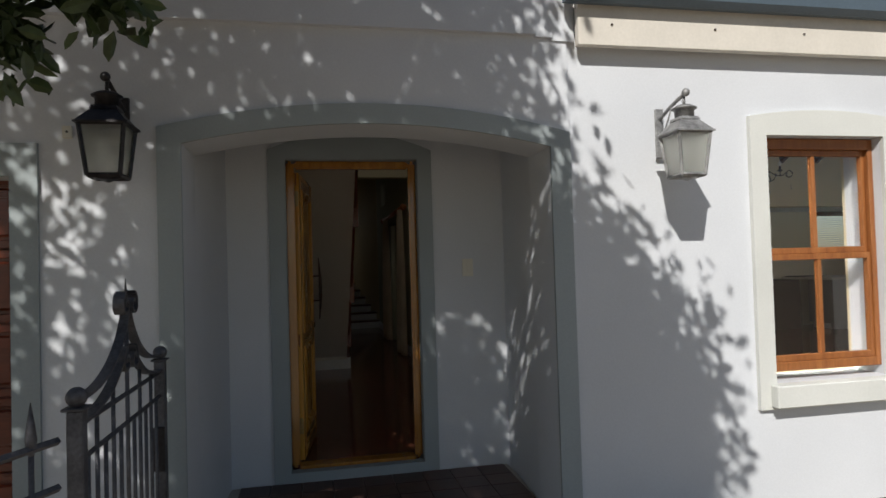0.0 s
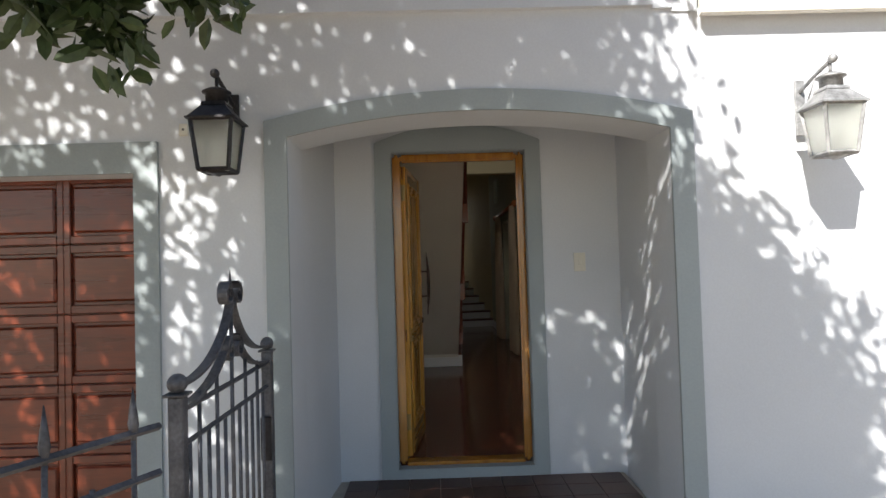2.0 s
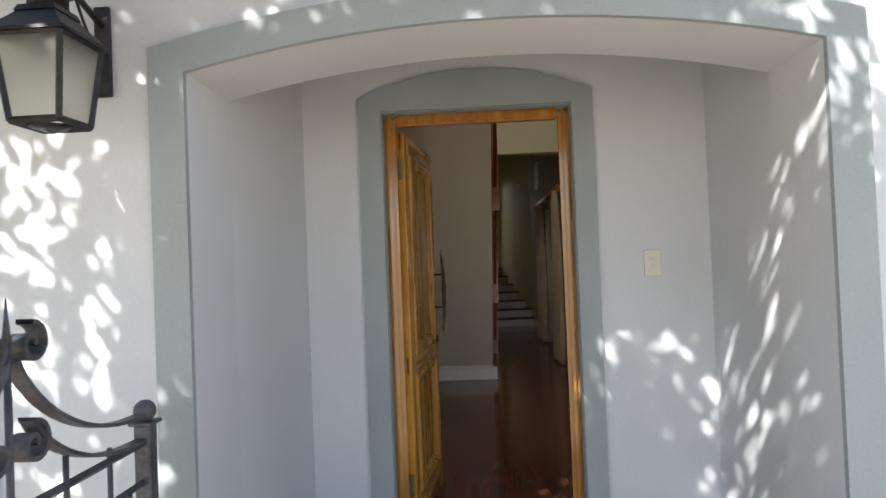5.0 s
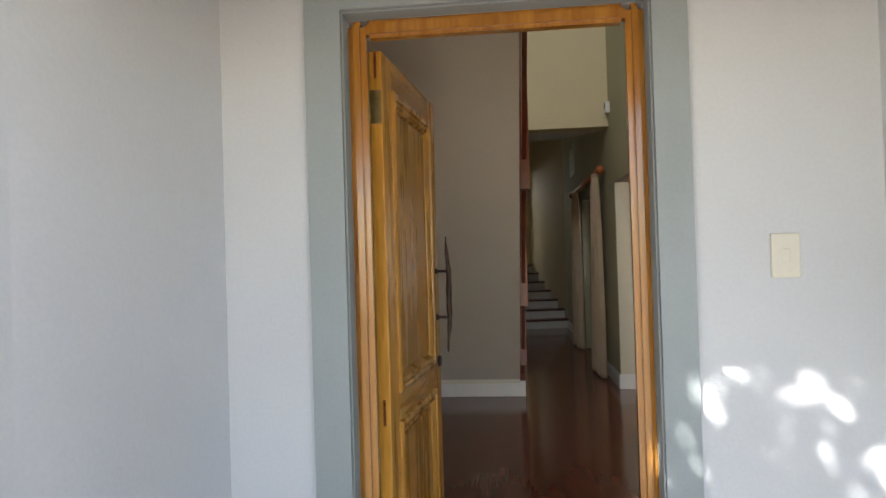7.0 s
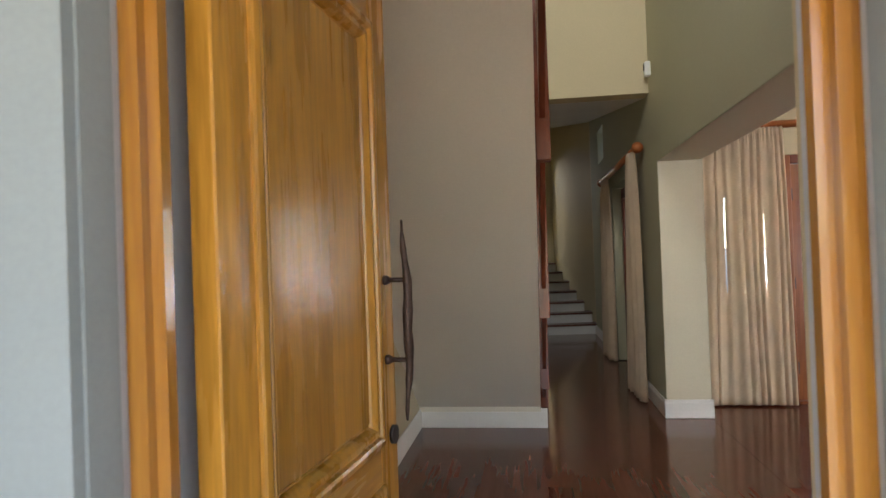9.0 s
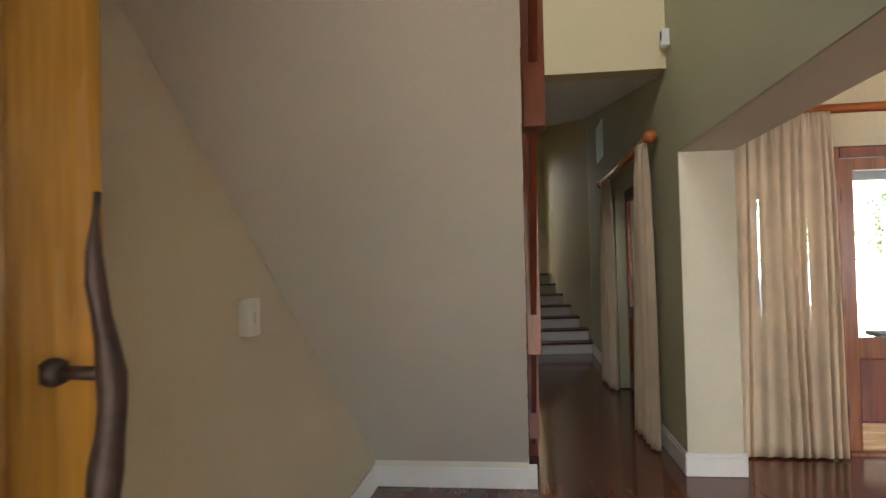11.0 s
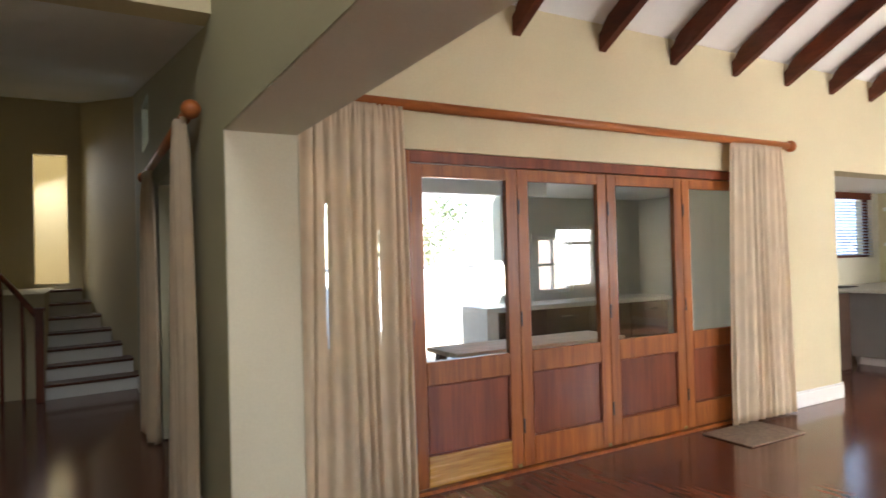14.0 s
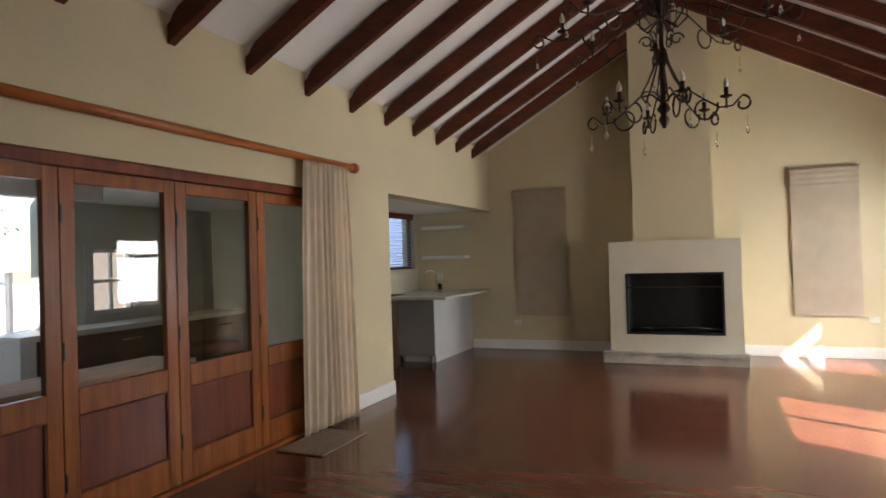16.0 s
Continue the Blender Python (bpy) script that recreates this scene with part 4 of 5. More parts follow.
# ---- rear stairs ----
rear = thing("rear_stairs", (1.0, 9.8, 0), "short rear staircase with white risers and dark treads", "staircase", kind="structure")
for i in range(7):
    y, z = 9.80 + 0.25 * i, RISE * (i + 1)
    xr = 1.60 - 0.105 * i
    b = B()
    prism(b, [(0.60, y), (xr, y + 0.12), (xr, 12.39), (0.60, 12.39)], "z", z - RISE, z - 0.028)
    part("riser", b, WHITE, rear)
    b = B()
    prism(b, [(0.60, y - 0.03), (xr, y + 0.09), (xr, y + 0.46), (0.60, y + 0.30)], "z", z - 0.028, z)
    part("tread", b, TREAD_W, rear)
b = B()
bx(b, -0.41, 2.15, 12.65, 13.79, 1.05, 1.16)
bx(b, -0.41, 0.60, 10.0, 12.39, 0.0, 1.16)
part("landing", b, CREAM, rear)
rr = thing("rear_stair_rail", (0.56, 9.72, 0), "dark wooden newel post and sloping handrail of the rear stairs", "handrail")
b = B()
bx(b, 0.52, 0.60, 9.66, 9.74, -0.001, 0.98, 0.006)
bx(b, 0.505, 0.615, 9.645, 9.755, 0.98, 1.02, 0.006)
part("newel", b, RAIL_W, rr)
b = B()
tube(b, [(0.54, 9.70, 0.93), (0.30, 9.86, 1.25), (0.08, 10.0, 1.52)], 0.03, 8)
part("rail", b, RAIL_W, rr)
for x, y, z, f in ((0.40, 9.79, 1.10, -0.001), (0.20, 9.93, 1.36, -0.001)):
    b = B()
    bx(b, x - 0.016, x + 0.016, y - 0.016, y + 0.016, f, z, 0.003)
    part("baluster", b, RAIL_W, rr)


# ---- curtains ----
def curtain(name, along, a0, a1, fixed, z0, z1, folds, depth, label, taper=0.9, slits=()):
    """A pleated curtain hanging along x or y; narrower at the heading."""
    t = thing(name, (0, 0, 0), label, "curtain")
    t.location = ((a0 + a1) / 2, fixed, z0) if along == "x" else (fixed, (a0 + a1) / 2, z0)
    b = B()
    n, m = folds * 16, 32
    rows = []
    r = np.random.RandomState(folds)
    edges = np.concatenate([[0], np.cumsum(r.uniform(0.45, 1.7, folds))])
    edges /= edges[-1]
    ph = r.uniform(-0.9, 0.9, folds + 2)
    fa = r.uniform(0.6, 1.3, folds + 2)
    dr = r.uniform(-0.5, 0.5, folds + 2)
    for j in range(m + 1):
        u = j / m
        z = z0 + (z1 - z0) * u
        head = max(0.0, (z - z1 + 0.16) / 0.16)                              # gathered heading
        row = []
        for i in range(n + 1):
            s = i / n
            c = (a0 + a1) / 2
            wd = (a1 - a0) * (taper + (1 - taper) * (1 - u) ** 0.7)
            k = float(np.interp(s + 0.012 * math.sin(4 * u + 9 * s), edges, range(folds + 1)))
            q, w = min(int(k), folds), k % 1
            sway = (dr[q] * (1 - w) + dr[q + 1] * w) * 0.8 * math.sin(2.2 * u)
            amp = depth * (0.6 + 0.4 * (1 - u)) * (fa[q] * (1 - w) + fa[q + 1] * w) * (1 - 0.55 * head)
            off = amp * math.sin(2 * math.pi * k + sway + ph[q] * math.sin(math.pi * w)) + 0.007 * head * math.sin(6 * math.pi * k) + 0.3 * depth * math.sin(5.3 * s + 2.2 * u)
            a = c + (s - 0.5) * wd + 0.004 * math.sin(5 * u + 3 * s)
            row.append(b.verts.new((a, fixed + off, z) if along == "x" else (fixed + off, a, z)))
        rows.append(row)
    for p, q in zip(rows, rows[1:]):
        for i in range(n):
            if any(abs(i / n - c) < hw * math.sqrt(max(0, 1 - ((2 * p[0].co.z - lo - hi) / (hi - lo)) ** 2)) for c, hw, lo, hi in slits):
                continue
            b.faces.new((p[i], p[i + 1], q[i + 1], q[i])).smooth = True
    ob = part("cloth", b, FABRIC, t)
    so = ob.modifiers.new("thickness", "SOLIDIFY")
    so.thickness = 0.003
    return t


def pole(name, p0, p1, label):
    t = thing(name, p0, label, "curtain pole")
    b = B()
    tube(b, [p0, p1], 0.032, 14)
    part("rod", b, POLE_W, t)
    for p in (p0, p1):
        b = B()
        ball(b, p, 0.052)
        part("finial", b, POLE_W, t)
    d = (Vector(p1) - Vector(p0)).normalized()
    for p in (Vector(p0) + 0.1 * d, Vector(p1) - 0.1 * d):
        b = B()
        side = Vector((0.055, 0, 0)) if abs(d.y) > 0.5 else Vector((0, 0.055, 0))
        tube(b, [p, p + side], 0.012, 8)
        part("bracket", b, POLE_W, t)
    return t


pole("curtain_pole", (2.02, DW - 0.062, 2.365), (6.50, DW - 0.062, 2.365), "long red-brown wooden curtain pole with ball ends")
curtain("curtain", "x", 1.93, 2.66, DW - 0.085, 0.015, 2.345, 10, 0.013, "cream pleated curtain beside the folding doors", 0.88, ((0.27, 0.011, 0.9, 1.75), (0.72, 0.010, 0.95, 1.6)))
curtain("curtain", "x", 5.56, 6.42, DW - 0.085, 0.015, 2.345, 9, 0.016, "cream pleated curtain at the end of the folding doors", 0.80)
pole("hall_curtain_pole", (HX - 0.062, 5.10, 2.257), (HX - 0.062, 8.0, 2.257), "red-brown wooden curtain pole in the hall")
curtain("hall_curtain", "y", 5.04, 5.64, HX - 0.10, 0.015, 2.235, 5, 0.045, "cream curtain drawn back in the hall", 0.6)
curtain("hall_curtain", "y", 7.15, 7.85, HX - 0.085, 0.015, 2.235, 6, 0.045, "cream curtain at the far side of the hall door", 0.7)

# ---- folding doors ----
fo = thing("folding_door_frame", ((D0 + D1) / 2, DW + 0.06, 0), "red-brown hardwood frame of the folding doors", "door frame", kind="structure")
for name, q in (("jamb", (D0 + 0.001, D0 + 0.055, DW + 0.02, DW + 0.14, 0, DH - 0.001)), ("jamb", (DS + 0.001, DS + 0.04, DW + 0.02, DW + 0.14, 0, DH - 0.001)), ("head", (DS + 0.0402, D0 + 0.0008, DW + 0.02, DW + 0.14, DH - 0.075, DH - 0.001)), ("sill", (DS + 0.0402, D0 + 0.0008, DW + 0.01, DW + 0.14, -0.005, 0.022)), ("jamb", (D1 - 0.055, D1 - 0.001, DW + 0.02, DW + 0.14, 0, DH - 0.001)), ("head", (D0 + 0.0552, D1 - 0.0552, DW + 0.02, DW + 0.14, DH - 0.075, DH - 0.001)), ("sill", (D0 + 0.0552, D1 - 0.0552, DW + 0.01, DW + 0.14, -0.005, 0.022))):
    b = B()
    bx(b, *q, 0.004)
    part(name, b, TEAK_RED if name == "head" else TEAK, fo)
LW = (D1 - D0 - 0.112) / 4
for i in range(-1, 4):
    x0 = D0 + 0.056 + LW * i + 0.002 if i >= 0 else DS + 0.042
    x1 = x0 + LW - 0.004 if i >= 0 else D0 - 0.002
    y0, y1 = DW + 0.045, DW + 0.089
    t = thing("folding_door", ((x0 + x1) / 2, y0, 0.024), "red-brown hardwood glazed folding door leaf, closed", "door", "folding door leaves to the patio")
    st = 0.092 if i >= 0 else 0.05
    for name, q in (("stile", (x0, x0 + st, 0.025, 2.036)), ("stile", (x1 - st, x1, 0.025, 2.036)), ("top_rail", (x0 + st + 0.0002, x1 - st - 0.0002, 1.955, 2.036)), ("middle_rail", (x0 + st + 0.0002, x1 - st - 0.0002, 0.655, 0.80)), ("bottom_rail", (x0 + st + 0.0002, x1 - st - 0.0002, 0.025, 0.215))):
        b = B()
        bx(b, q[0], q[1], y0, y1, q[2], q[3], 0.003)
        part(name, b, DOOR_H if i == 0 and name == "bottom_rail" else TEAK, t)
    b = B()
    bx(b, x0 + st - 0.01, x1 - st + 0.01, y0 + 0.016, y1 - 0.012, 0.205, 0.665)
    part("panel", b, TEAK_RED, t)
    b = B()
    for q in ((x0 + st, x0 + st + 0.012, 0.215, 0.655), (x1 - st - 0.012, x1 - st, 0.215, 0.655), (x0 + st + 0.012, x1 - st - 0.012, 0.643, 0.655), (x0 + st + 0.012, x1 - st - 0.012, 0.215, 0.227)):
        bx(b, q[0], q[1], y0 + 0.003, y0 + 0.018, q[2], q[3], 0.003)
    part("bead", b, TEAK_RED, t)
    b = B()
    bx(b, x0 + st - 0.008, x1 - st + 0.008, y0 + 0.030, y0 + 0.034, 0.79, 1.965)
    p = part("pane", b, GLASS, t)
    p.visible_shadow = False
    b = B()
    for z in (0.30, 1.02, 1.78):
        bx(b, x0 - 0.001, x0 + 0.012, y0 - 0.008, y0 - 0.0005, z - 0.05, z + 0.05, 0.002)
    part("hinge", b, IRON, t)
    b = B()
    bx(b, x1 - 0.05, x1 - 0.02, y0 - 0.010, y0 - 0.0005, 0.026, 0.052, 0.003)
    part("floor_bolt", b, BRASS, t, "small brass floor bolt")

b = B()
bx(b, 5.19, 5.86, 4.52, 4.95, 0.0, 0.012, 0.003)
mat = thing("door_mat", (5.5, 4.7, 0), "brown coir door mat under the curtain", "mat")
part("mat_body", b, MAT, mat)

# hall door behind the curtains
hd = thing("hall_door", (HX + 0.1, 6.5, 0), "dark wooden glazed door behind the hall curtains", "door")
for q in ((5.76, 5.86, 0, 2.10), (6.50, 6.62, 0, 2.10), (7.24, 7.34, 0, 2.10)):
    b = B()
    bx(b, HX + 0.10, HX + 0.15, q[0], q[1], q[2], q[3], 0.004)
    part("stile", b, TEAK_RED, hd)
for y0, y1 in ((5.862, 6.498), (6.622, 7.238)):
    for z0, z1 in ((0.0, 0.2), (1.98, 2.10), (0.75, 0.87)):
        b = B()
        bx(b, HX + 0.10, HX + 0.15, y0, y1, z0, z1, 0.003)
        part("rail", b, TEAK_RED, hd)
    b = B()
    bx(b, HX + 0.115, HX + 0.135, y0, y1, 0.2, 0.75)
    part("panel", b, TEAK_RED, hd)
    b = B()
    bx(b, HX + 0.122, HX + 0.126, y0, y1, 0.87, 1.98)
    part("pane", b, GLASS, hd).visible_shadow = False
hw = thing("window_4", (HX + 0.15, 8.5, 2.62), "small white-framed window high in the hall", "window", kind="structure")
b = B()
bx(b, HX + 0.12, HX + 0.17, 8.15, 8.19, 2.62, 3.08), bx(b, HX + 0.12, HX + 0.17, 8.81, 8.85, 2.62, 3.08), bx(b, HX + 0.12, HX + 0.17, 8.19, 8.81, 2.62, 2.66), bx(b, HX + 0.12, HX + 0.17, 8.19, 8.81, 3.04, 3.08)
part("frame", b, WHITE, hw)
b = B()
bx(b, HX + 0.143, HX + 0.147, 8.19, 8.81, 2.66, 3.04)
part("pane", b, GLASS, hw).visible_shadow = False

pir = thing("alarm_sensor", (HX - 0.02, 4.72, 2.85), "white alarm detector box on the sage wall", "sensor")
b = B()
bx(b, HX - 0.050, HX - 0.001, 4.68, 4.745, 2.78, 2.90, 0.008)
part("case", b, WHITE, pir)
b = B()
bx(b, HX - 0.053, HX - 0.0495, 4.695, 4.73, 2.83, 2.885)
part("lens", b, SOOT, pir)

# ---- rafters ----
RXS = [2.02, 2.77, 3.53, 4.31, 5.07, 5.83, 6.57, 7.29, 8.00, 8.69, 9.37, 10.01]
SL = 0.565
for i, x in enumerate(RXS):
    for s in (1, -1):
        b = B()
        yt, yr = (5.014, 2.235) if s > 0 else (-0.62, 2.165)
        z0 = 2.928
        zr = z0 + SL * abs(yt - yr)
        d = 0.235
        u = lambda k: yt - s * k
        prism(b, [(u(0), z0), (yr, zr), (yr, zr + d), (u(0.10), z0 + d), (u(0.05), z0 + 0.185), (u(0.035), z0 + 0.15), (u(0.0), z0 + 0.125)], "x", x - 0.032, x + 0.032)
        solid("rafter", b, RAFTER, "dark stained exposed timber rafter", "rafter", "exposed rafters of the living room", "")
b = B()
bx(b, PX + 0.01, BX - 0.01, 2.168, 2.232, 4.33, 4.70)
solid("ridge_beam", b, RAFTER, "dark stained timber ridge beam", "beam")

# ---- fireplace ----
fp = thing("fireplace", (10.2, 2.25, 0), "cream plastered fireplace with stone hearth and black firebox", "fireplace")
FX = 9.848
def ring_block(x0, x1, outer, inner):
    """A block seen along x with a rectangular hole through it."""
    b = B()
    loops = []
    for x in (x0, x1):
        for y0, y1, z0, z1 in (outer, inner):
            loops.append([b.verts.new((x, y, z)) for y, z in ((y0, z0), (y1, z0), (y1, z1), (y0, z1))])
    fo, fi, ro, ri = loops
    for i in range(4):
        j = (i + 1) % 4
        for q in ((fo[i], fi[i], fi[j], fo[j]), (ro[i], ro[j], ri[j], ri[i]), (fo[i], fo[j], ro[j], ro[i]), (fi[i], ri[i], ri[j], fi[j])):
            b.faces.new(q)
    bmesh.ops.recalc_face_normals(b, faces=b.faces[:])
    return b


part("surround", ring_block(FX, BX - 0.001, (1.442, 3.056, 0.0, 1.60), (1.66, 2.838, 0.39, 1.172)), CREAM_LIT, fp)
b = B()
bx(b, FX + 0.10, BX - 0.001, 1.745, 2.734, 1.601, 4.75)
part("chimney_breast", b, CREAM, fp)
b = B()
bx(b, FX - 0.075, FX - 0.0005, 1.396, 3.153, 0.0, 0.105, 0.004)
part("hearth", b, STONE, fp, "pale stone hearth step")
for i in range(4):
    b = B()
    y0 = 1.388 + 0.4435 * i
    bx(b, FX - 0.09, FX + 0.0, y0 + 0.002, y0 + 0.4415, 0.1055, 0.155, 0.005)
    part("hearth_slab", b, STONE, fp)
b = ring_block(FX + 0.02, FX + 0.42, (1.661, 2.837, 0.391, 1.171), (1.672, 2.826, 0.402, 1.160))
b.faces.new([b.verts.new((FX + 0.419, y, z)) for y, z in ((1.672, 0.402), (2.826, 0.402), (2.826, 1.160), (1.672, 1.160))])
bmesh.ops.remove_doubles(b, verts=b.verts[:], dist=0.003)
part("firebox", b, SOOT, fp)
b = B()
for q in ((1.650, 1.68, 0.38, 1.18), (2.818, 2.848, 0.38, 1.18), (1.68, 2.818, 1.15, 1.18), (1.68, 2.818, 0.38, 0.41), (1.68, 2.818, 0.985, 1.0)):
    bx(b, FX - 0.012, FX - 0.0005, *q, 0.003)
part("steel_frame", b, IRON, fp)
b = B()
for k in range(15):
    tube(b, [(FX + 0.06, 1.95 + 0.04 * k, 0.47), (FX + 0.30, 1.95 + 0.04 * k, 0.47)], 0.006, 6)
tube(b, [(FX + 0.06, 1.93, 0.47), (FX + 0.06, 2.55, 0.47)], 0.008, 6), tube(b, [(FX + 0.30, 1.93, 0.47), (FX + 0.30, 2.55, 0.47)], 0.008, 6)
for y in (1.95, 2.53):
    tube(b, [(FX + 0.07, y, 0.402), (FX + 0.07, y, 0.47)], 0.008, 6)
part("grate", b, IRON, fp)
for y in (1.82, 2.53):
    b = B()
    tube(b, [(FX - 0.02, y, 0.47), (FX - 0.02, y + 0.14, 0.47)], 0.006, 6)
    part("damper_handle", b, STEEL, fp, "steel damper handle")


# ---- roman blinds ----
def roman_blind(y0, y1, z0, z1):
    t = thing("roman_blind", (BX, (y0 + y1) / 2, z0), "beige roman blind drawn down over a window", "blind", "blinds on the gable wall")
    b = B()
    bx(b, BX - 0.062, BX - 0.001, y0, y1, z1 - 0.03, z1, 0.004)
    part("headrail", b, BLIND, t)
    b = B()
    n = 24
    for k, (a, c, o) in enumerate(((z1 - 0.25, z1 - 0.028, 0.048), (z0, z1 - 0.20, 0.030))):
        for j in range(n):
            za, zc = a + (c - a) * j / n, a + (c - a) * (j + 1) / n
            w0, w1 = 0.0016 * math.sin(6.3 * j / n * 3), 0.0016 * math.sin(6.3 * (j + 1) / n * 3)
            v = [b.verts.new(p) for p in ((BX - o - w0, y0 + 0.004, za), (BX - o - w0, y1 - 0.004, za), (BX - o - w1, y1 - 0.004, zc), (BX - o - w1, y0 + 0.004, zc))]
            b.faces.new(v)
    bmesh.ops.remove_doubles(b, verts=b.verts[:], dist=0.0005)
    ob = part("cloth", b, BLIND, t)
    so = ob.modifiers.new("thickness", "SOLIDIFY")
    so.thickness = 0.004
    b = B()
    bx(b, BX - 0.036, BX - 0.024, y0 + 0.002, y1 - 0.002, z0 - 0.014, z0 + 0.012, 0.003)
    part("hem_bar", b, BLIND, t)


roman_blind(3.79, 4.62, 0.55, 2.49)
roman_blind(0.01, 0.80, 0.56, 2.49)

# ---- kitchen corner ----
cab = thing("kitchen_peninsula", (9.9, 5.7, 0), "pale grey kitchen peninsula unit under a white worktop", "cabinet")
b = B()
bx(b, 9.25, BX - 0.002, 5.376, 5.94, 0.10, 0.90, 0.003)
part("body", b, CABINET, cab)
b = B()
bx(b, 9.30, BX - 0.002, 5.385, 5.88, 0.0, 0.10)
part("plinth", b, CABINET, cab)
b = B()
bx(b, 9.232, 9.2495, 5.372, 5.944, 0.10, 0.90, 0.002)
part("end_panel", b, CABINET_SHADED, cab, "end panel in cabinet grey darkened for shade")
for y in (5.42, 5.84):
    b = B()
    prism(b, [(y, 0.1), (y + 0.06, 0.1), (y + 0.03, 0.0), (y + 0.012, 0.0)], "x", 9.262, 9.29)
    part("foot", b, CABINET_SHADED, cab)
b = B()
bx(b, 8.95, BX - 0.002, 5.07, 6.28, 0.901, 0.94, 0.004)
wt = thing("worktop", (9.9, 5.7, 0.9), "pale stone kitchen worktop", "worktop")
part("slab", b, WORKTOP, wt)
back = thing("kitchen_base_unit", (8.2, 6.0, 0), "dark kitchen base unit with a hob", "cabinet")
b = B()
bx(b, 7.21, 8.90, 5.75, 6.29, 0.0, 0.90, 0.003)
part("body", b, WENGE, back)
b = B()
bx(b, 9.0, 9.5, 5.95, 6.25, 0.9405, 0.952, 0.003)
hob = thing("hob", (9.25, 6.1, 0.94), "black glass hob on the worktop", "hob")
part("plate", b, SOOT, hob)
tap = thing("kitchen_tap", (10.2, 5.75, 0.94), "tall chrome mixer tap on the worktop", "tap")
b = B()
lathe(b, (10.2, 5.75, 0.9405), [(0.028, 0), (0.028, 0.02), (0.018, 0.03), (0.016, 0.16)])
tube(b, [(10.2, 5.75, 1.09), (10.2, 5.75, 1.22), (10.17, 5.78, 1.27), (10.10, 5.84, 1.27), (10.06, 5.88, 1.21)], 0.011, 8)
part("spout", b, STEEL, tap)
b = B()
tube(b, [(10.2, 5.75, 1.06), (10.24, 5.70, 1.09)], 0.008, 8)
part("lever", b, STEEL, tap)
gl = thing("drinking_glass", (10.05, 5.62, 0.94), "clear drinking glass on the worktop", "glass")
b = B()
lathe(b, (10.05, 5.62, 0.9405), [(0.028, 0.0), (0.034, 0.13), (0.0325, 0.13), (0.0265, 0.006), (0.001, 0.006)], 16)
part("glass_body", b, GLASS, gl)
for z in (1.47, 1.95):
    s = thing("wall_shelf", (10.6, 5.75, z), "thick white floating shelf on the kitchen wall", "shelf", "floating kitchen shelves")
    b = B()
    bx(b, BX - 0.25, BX - 0.001, 5.38, 6.12, z - 0.025, z + 0.025, 0.003)
    part("board", b, WHITE, s)
kw = thing("kitchen_window", (10.12, 6.36, 1.3), "dark wooden kitchen window behind a slatted blind", "window", kind="structure")
for q in ((9.65, 9.70, 1.30, 2.20), (10.55, 10.60, 1.30, 2.20), (9.7002, 10.5498, 2.14, 2.20), (9.7002, 10.5498, 1.30, 1.35)):
    b = B()
    bx(b, q[0], q[1], 6.36, 6.41, q[2], q[3], 0.003)
    part("frame", b, RAFTER, kw)
b = B()
bx(b, 9.70, 10.55, 6.383, 6.387, 1.35, 2.14)
part("pane", b, GLASS, kw).visible_shadow = False
kb = thing("venetian_blind", (10.12, 6.31, 1.32), "blue-grey venetian blind, slats open, in the kitchen window", "blind")
b = B()
bx(b, 9.66, 10.59, 6.30, 6.345, 2.10, 2.195)
part("headrail", b, RAFTER, kb)
for k in range(18):
    b = B()
    z = 1.34 + 0.042 * k
    prism(b, [(6.300, z - 0.006), (6.342, z + 0.005), (6.342, z + 0.008), (6.300, z - 0.003)], "x", 9.67, 10.58)
    part("slat", b, SLAT, kb)
kl = thing("ceiling_downlight", (8.6, 5.8, 2.18), "small white kitchen ceiling downlight", "lamp")
b = B()
lathe(b, (8.6, 5.8, 2.178), [(0.03, 0.0), (0.05, 0.0), (0.05, 0.012)])
part("ring", b, WHITE, kl)

# ---- chandelier ----
CX, CY, CZ = 5.045, 2.008, 2.29
ch = thing("chandelier", (CX, CY, 4.3), "dark wrought iron two-tier chandelier with candle bulbs and crystal drops", "chandelier")
b = B()
lathe(b, (CX, CY, CZ - 0.06), [(0.008, -0.05), (0.030, 0.0), (0.016, 0.03), (0.040, 0.06), (0.016, 0.10), (0.016, 0.30), (0.030, 0.34), (0.014, 0.40), (0.014, 0.62), (0.045, 0.66), (0.055, 0.72), (0.02, 0.80), (0.014, 1.1)])
tube(b, [(CX, CY, CZ + 1.03), (CX, CY, 4.43)], 0.008, 8)
part("stem", b, IRON_BROWN, ch)
b = B()
lathe(b, (CX, CY, 4.33), [(0.010, 0.0), (0.045, 0.03), (0.055, 0.06), (0.055, 0.13)])
part("ceiling_rose", b, IRON_BROWN, ch)


